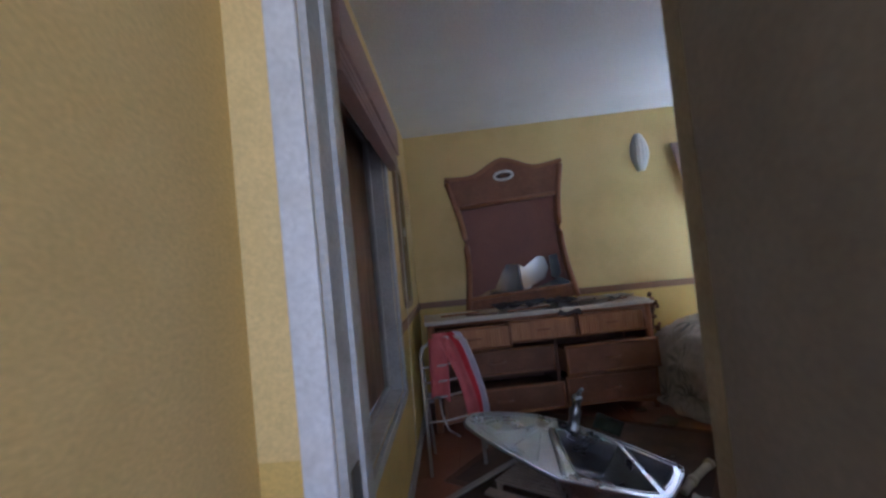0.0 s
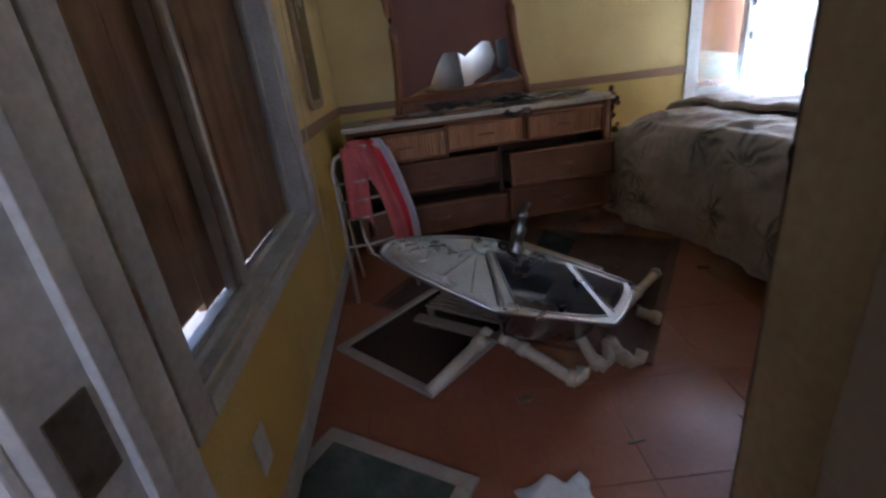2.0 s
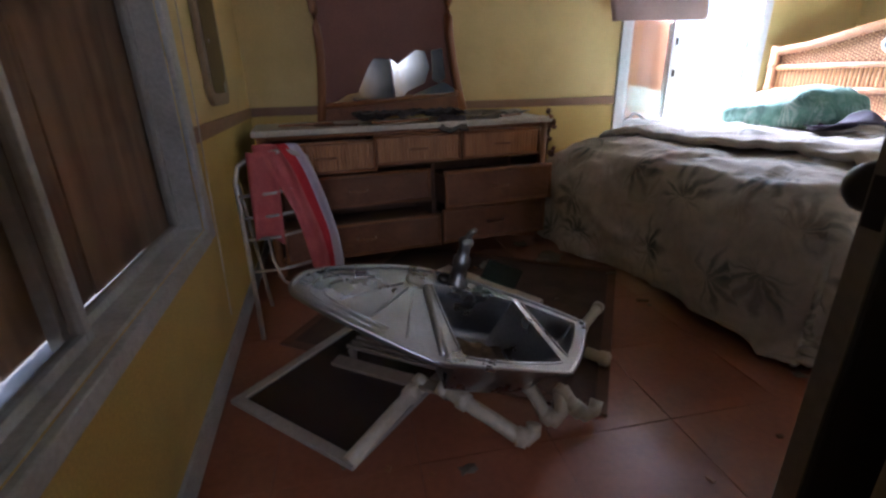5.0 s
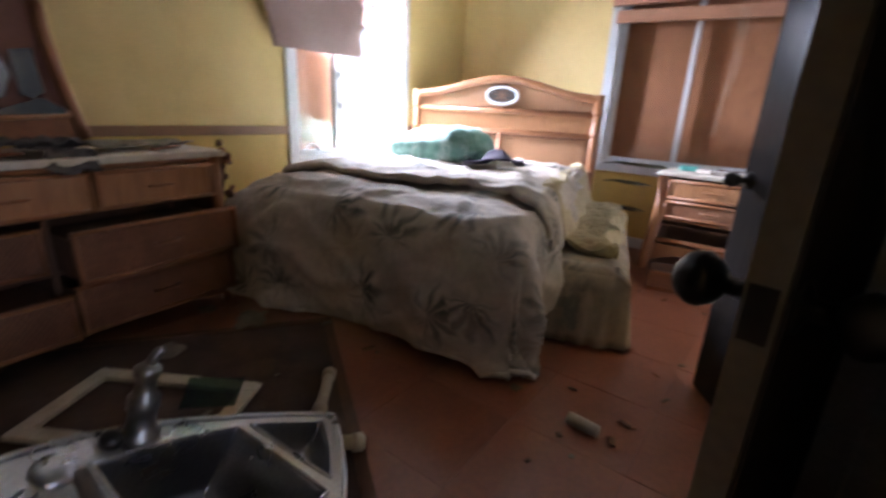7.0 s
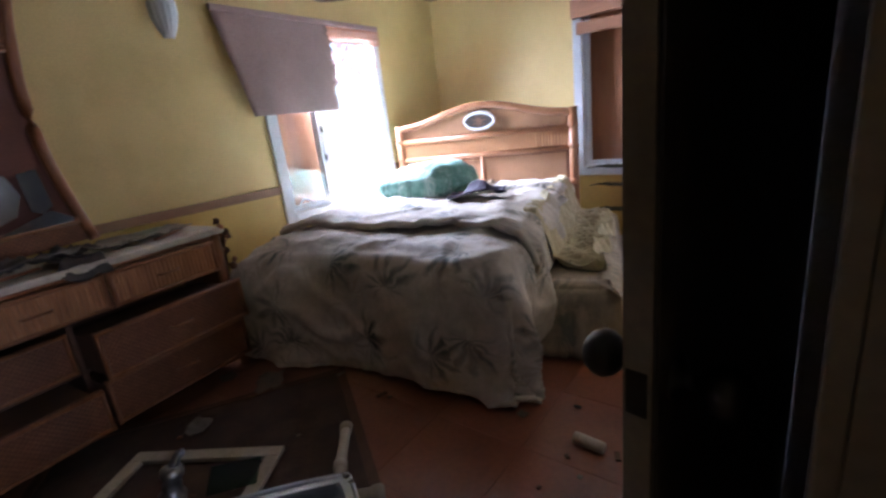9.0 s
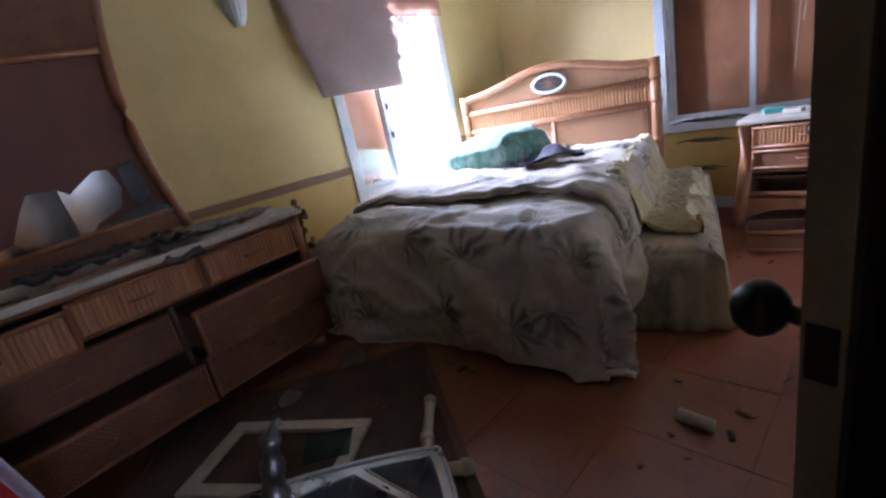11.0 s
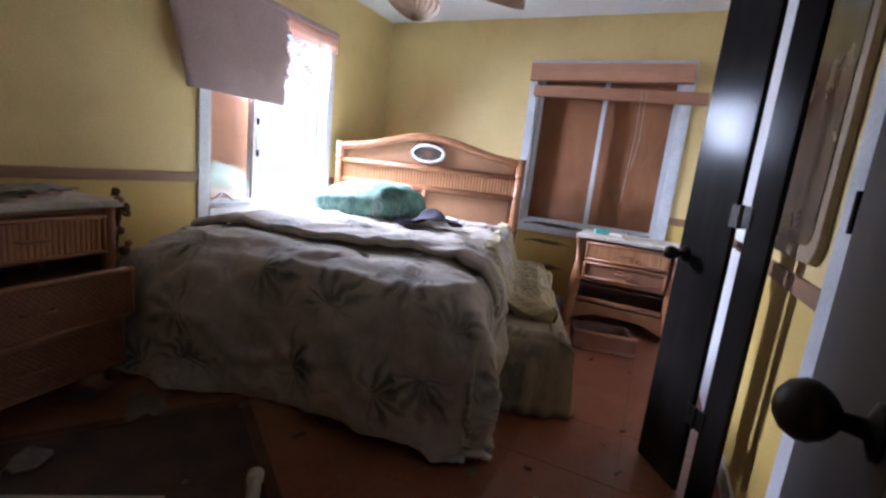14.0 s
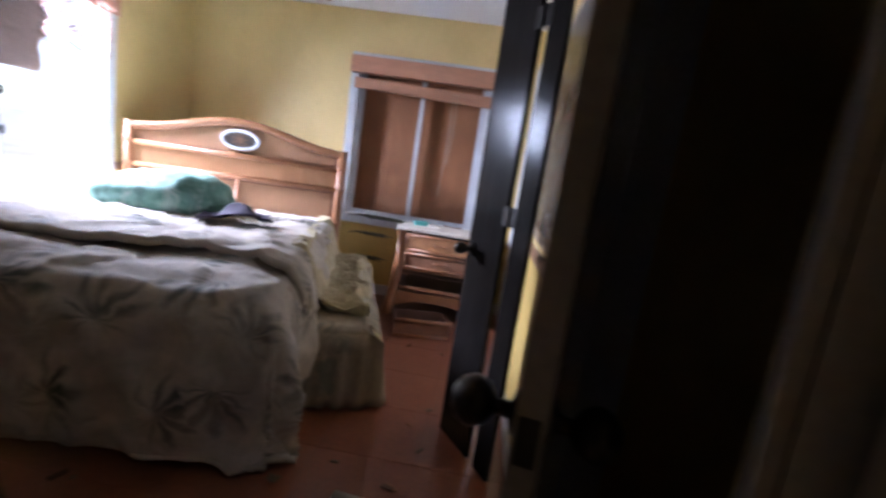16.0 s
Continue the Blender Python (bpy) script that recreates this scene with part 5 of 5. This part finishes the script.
part("frame_tube", bm_tube([(0.70, 3.55, 0.0), (0.69, 3.42, 0.35), (0.668, 3.28, 0.66)], 0.009, 10), PIPE, rack, "", None, True)
for z, x1 in ((0.62, 0.66), (0.53, 0.70), (0.44, 0.66), (0.30, 0.68)):
    part("cross_bar", bm_tube([(0.372, 3.232, z), (0.5, 3.215, z + 0.01), (x1, 3.262, z + 0.03)], 0.006, 8), PIPE, rack, "", None, True)
part("bent_wire", bm_tube([(0.46, 3.22, 0.45), (0.47, 3.19, 0.36), (0.50, 3.18, 0.27), (0.56, 3.20, 0.22)], 0.006, 8), PIPE, rack, "", None, True)


def cloth_band(x0, x1, seed):
    """A band of the towel: it comes up from behind, over the bar, and bows down in front."""
    b = bmesh.new()
    rows = []
    for i in range(33):
        f = i / 32
        g = max(0, (f - 0.25) / 0.75)
        z = 0.70 + 0.115 * f / 0.25 if f < 0.25 else 0.815 - 0.055 * g - 0.50 * g ** 1.35
        y = 3.31 - 0.05 * f / 0.25 if f < 0.25 else 3.26 - 0.07 * math.sin(math.pi * min(1, g * 1.3) / 2) + 0.02 * g
        cx = 0.53 + 0.155 * math.sin(g * math.pi / 2) ** 1.1
        hw = 0.085 - 0.025 * g
        rows.append([b.verts.new((cx + hw * (2 * q - 1) + 0.008 * noise.noise((q * 4, f * 4, seed)), y - 0.014 * math.sin(q * 12 + f * 3) - 0.015 * noise.noise((q * 5, f * 3, 2)), z - 0.02 * (q - 0.5) ** 2)) for q in [x0 + (x1 - x0) * j / 8 for j in range(9)]])
    for p, q in zip(rows, rows[1:]):
        for j in range(8):
            b.faces.new((p[j], p[j + 1], q[j + 1], q[j]))
    return b


towel = thing("beach_towel", "red, pink and white striped towel hung over the rack", "towel", pose(0, 0, 0))
PINK = surface("faded_pink_terry", (0.52, 0.10, 0.095), (0.64, 0.17, 0.155), 0.95, 0, 10, grain=150, bump=0.5)
RED = surface("red_terry", (0.50, 0.02, 0.025), (0.62, 0.045, 0.05), 0.95, 0, 10, grain=150, bump=0.5)
LILAC = surface("lilac_white_terry", (0.52, 0.47, 0.55), (0.66, 0.62, 0.68), 0.95, 0, 10, grain=150, bump=0.5)
thicken(part("pink_band", cloth_band(0.0, 0.52, 1.0), PINK, towel, "faded pink band", None, True), 0.004)
thicken(part("red_band", cloth_band(0.52, 0.72, 1.0), RED, towel, "bright red band", None, True), 0.004)
thicken(part("white_band", cloth_band(0.72, 1.0, 1.0), LILAC, towel, "lilac-white band", None, True), 0.004)
lobe = bmesh.new()
rows = [[lobe.verts.new((0.425 + 0.11 * j / 8 - 0.012 * f, 3.225 - 0.012 * math.sin(j * 0.9) - 0.01 * f, 0.79 - 0.35 * f + 0.02 * math.sin(j * 0.6) * f)) for j in range(9)] for f in [k / 14 for k in range(15)]]
for p, q in zip(rows, rows[1:]):
    for j in range(8):
        lobe.faces.new((p[j], p[j + 1], q[j + 1], q[j]))
thicken(part("side_flap", lobe, PINK, towel, "", None, True), 0.004)

# ---- rug, mat, litter ----
RUG = surface("dark_worn_rug", (0.050, 0.028, 0.020), (0.095, 0.054, 0.036), 0.95, 0, 5, grain=90, bump=0.6, dirt=(0.15, 0.10, 0.065), dirt_amount=0.5, dirt_scale=4)
# real rug, widened towards the dresser in place of the dark shade there
rug = thing("rug", "dark brown worn rug under the sink, widened over shaded floor", "rug", pose(1.545, 2.43, 0.0, 0, 0, 57.4))
part("field", bm_box(1.17, 1.22, 0.008, (0.04, 0.04, 0.001), 0.002), RUG, rug)
for x, y, w, d in ((0, 0, 1.25, 0.04), (0, 1.26, 1.25, 0.04), (0, 0.04, 0.04, 1.22), (1.21, 0.04, 0.04, 1.22)):
    part("border", bm_box(w, d, 0.010, (x, y, 0.001), 0.002), HOLLOW, rug)
mat = thing("door_mat", "dark green door mat with a beige border", "door mat", pose(0.40, 2.31, 0, 0, 0, -30))
part("field", bm_box(0.44, 0.42, 0.012, (0.05, -0.47, 0.001), 0.003), surface("dark_green_pile", (0.03, 0.05, 0.04), (0.07, 0.09, 0.07), 0.95, 0, 12, grain=120, bump=0.8, dirt=(0.2, 0.18, 0.14), dirt_amount=0.5, dirt_scale=8), mat)
for x, y, w, d in ((0, -0.05, 0.54, 0.05), (0, -0.52, 0.54, 0.05), (0, -0.47, 0.05, 0.42), (0.49, -0.47, 0.05, 0.42)):
    part("border", bm_box(w, d, 0.012, (x, y, 0.001), 0.003), ALU, mat)
thicken(single("paper_plate", crumple(12, 12, 0.19, 0.16, 0.005, 61.0, lambda u, v: 0.012), WHITE, "crumpled white paper plate on the floor", "plate", pose(0.98, 1.82, 0.004, 0, 0, 10), smooth=True), 0.003)
PAPER = surface("grubby_paper", (0.15, 0.12, 0.09), (0.24, 0.20, 0.155), 0.9, 0, 8, grain=60, dirt=(0.2, 0.15, 0.1), dirt_amount=0.5, dirt_scale=8)
litter = random.Random(9)
for x, y, w, d, a in ((1.93, 3.60, 0.19, 0.13, 60), (2.02, 4.03, 0.16, 0.08, 20), (1.86, 3.92, 0.10, 0.07, 80), (1.50, 3.62, 0.12, 0.08, 30), (1.03, 2.28, 0.05, 0.03, 10), (2.30, 2.42, 0.05, 0.03, 70)):
    thicken(single("paper_scrap", crumple(10, 8, w, d, 0.012, litter.random() * 50, lambda u, v: 0.018), PAPER, "crumpled scrap of grubby paper", "paper", pose(x, y, 0.003, 0, 0, a), "paper scraps", smooth=True), 0.002)
for k in range(46):
    big = k < 16
    x, y = (litter.uniform(2.0, 3.9), litter.uniform(1.95, 2.4)) if big else (litter.uniform(0.6, 2.2), litter.uniform(2.1, 3.8))
    w, d = litter.uniform(0.012, 0.055), litter.uniform(0.006, 0.02)
    single("wood_chip", bm_box(w, d, litter.uniform(0.003, 0.008), (-w / 2, -d / 2, 0), 0.001), litter.choice((HOLLOW, PAPER, RATTAN)), "splinter of wood on the floor", "splinter", pose(x, y, 0.002 if y < 2.42 or x < 0.9 else 0.012, 0, 0, litter.uniform(0, 180)), "floor splinters")

# ---- on the dresser, sill and nightstand ----
DARKRAG = surface("dark_grey_rag", (0.05, 0.045, 0.042), (0.12, 0.10, 0.09), 0.9, 0, 12, grain=60, bump=0.5)
thicken(single("dark_rag", crumple(40, 18, 0.62, 0.20, 0.030, 71.0, lambda u, v: 0.022), DARKRAG, "dark grey rag heaped on the dresser", "rag", M_DR @ pose(0.55, 0.02, DH, 0, 0, 4), smooth=True), 0.006)
thicken(single("grey_cloth", crumple(30, 18, 0.42, 0.20, 0.016, 75.0, lambda u, v: 0.014), surface("grey_cloth", (0.22, 0.19, 0.15), (0.34, 0.30, 0.25), 0.9, 0, 8, grain=70), "grey cloth spread on the dresser", "cloth", M_DR @ pose(1.20, 0.10, DH), smooth=True), 0.006)
thicken(single("hanging_rag", crumple(16, 18, 0.17, 0.15, 0.012, 79.0, lambda u, v: 0.012 - 0.075 * max(0, 0.45 - v) / 0.45), DARKRAG, "grey rag hanging over the dresser edge", "rag", M_DR @ pose(0.98, -0.045, DH + 0.004), smooth=True), 0.006)
for x, y, w, a in ((0.12, 0.16, 0.30, 8), (0.30, 0.08, 0.24, -20), (0.62, 0.05, 0.36, 14), (1.42, 0.08, 0.22, 30)):
    single("broken_strip", bm_box(w, 0.022, 0.012, (0, 0, 0), 0.003), RATTAN if a > 0 else HOLLOW, "broken strip of rattan on the dresser", "strip", M_DR @ pose(x, y, DH + 0.002, 0, 0, a), "broken strips")
orn = thing("dried_flowers", "bunch of dried brown flowers at the dresser end", "dried flowers", M_DR @ pose(1.70, 0.03, 0.0))
rg = random.Random(3)
part("stem", bm_tube([(0.0, 0, 0.50), (0.012, -0.01, 0.66), (0.03, -0.01, 0.80)], 0.007, 8), HOLLOW, orn, "", None, True)
for k in range(14):
    c = Vector((rg.uniform(-0.02, 0.055), rg.uniform(-0.035, 0.02), rg.uniform(0.58, 0.84)))
    b = bmesh.new()
    bmesh.ops.create_icosphere(b, subdivisions=2, radius=rg.uniform(0.012, 0.024), matrix=Matrix.Translation(c))
    for v in b.verts:
        v.co += 0.010 * noise.noise_vector(v.co * 60)
    part("flower_head", b, HOLLOW if k % 3 else RATTAN, orn)

LEAF = surface("dried_palm_green", (0.055, 0.055, 0.03), (0.12, 0.11, 0.06), 0.7, 0, 10, (1, 6, 1), 60, 0.3)


def palm_leaf(m, n, length, label):
    p = thing("palm_frond", label, "palm leaf", m)
    part("rib", bm_tube([(0, 0, 0), (length * 0.5, 0, 0.02), (length, 0, 0.0)], 0.006, 6, taper=0.002), LEAF, p)
    for k in range(n):
        f = 0.15 + 0.8 * k / n
        sgn = 1 if k % 2 else -1
        b = bmesh.new()
        pts = [(length * f, 0, 0.012), (length * f + 0.07, sgn * 0.030, 0.028), (length * f + 0.20, sgn * 0.045, 0.0), (length * f + 0.09, sgn * 0.004, 0.006)]
        b.faces.new([b.verts.new(q) for q in pts])
        thicken(part("leaflet", b, LEAF, p), 0.002)
    return p


palm_leaf(pose(4.70, 3.02, 0.70, 0, 0, -97), 10, 0.42, "dried palm frond lying on the window sill")
# dark strips behind the headboard; the frond shape is a stand-in
palm_leaf(pose(4.64, 2.98, 0.56, 0, 0, -96), 6, 0.24, "dark leaf-shaped strips poking out behind the headboard")
palm_leaf(pose(4.66, 2.98, 0.35, 0, 0, -94), 6, 0.20, "dark leaf-shaped strips poking out behind the headboard")
single("small_box", bm_box(0.11, 0.055, 0.035, (0, 0, 0), 0.003), surface("teal_card", (0.10, 0.45, 0.42), (0.16, 0.55, 0.50), 0.5, 0, 8), "small teal cardboard box on the nightstand", "box", M_NS @ pose(0.10, 0.16, NH + 0.002, 0, 0, 20))
single("card_packet", bm_box(0.10, 0.06, 0.022, (0, 0, 0), 0.003), DUSTY, "cream card packet on the nightstand", "packet", M_NS @ pose(0.20, 0.14, NH + 0.002, 0, 0, -14))
thicken(single("brown_scrap", crumple(12, 8, 0.15, 0.07, 0.014, 91.0, lambda u, v: 0.014), HOLLOW, "brown crumpled scrap on the nightstand", "scrap", M_NS @ pose(0.33, 0.14, NH + 0.002), smooth=True), 0.003)

sw = M_NORTH @ pose(2.90, 0.008, WIN_N[2] + CAS + 0.012)
thicken(single("white_rag", crumple(18, 8, 0.17, 0.022, 0.012, 95.0, lambda u, v: 0.012 + 0.05 * math.exp(-((u - 0.5) / 0.3) ** 2), 12.0, 6.0, (1, 2)), WHITE, "white rag on the window ledge", "rag", sw, smooth=True), 0.004)
for z in (1.02, 1.24):
    single("sash_lock", bm_box(0.018, 0.012, 0.05, (3.262, 0.024, z), 0.003), BLACKMETAL, "small black sash lock", "lock", M_NORTH)

# ---- floor tiles ----
TS = 0.405
tile_mesh = finish("tile", bm_box(TS - 0.0022, TS - 0.0022, 0.007, (0.0011, 0.0011, -0.007), 0.0006), FLOOR)
for i in range(-1, 13):
    for j in range(-3, 12):
        x, y = 0.12 + i * TS, -0.05 + j * TS
        if x + TS < 0.0 or x > XE + 0.05 or y + TS < -0.9 or y > YN + 0.05 or (y + TS < 1.3 and x > 2.4):
            continue
        t = new("tile", tile_mesh)
        t.parent = floor
        t.matrix_basis = pose(x, y, 0.0006 * (litter.random() - 0.8))
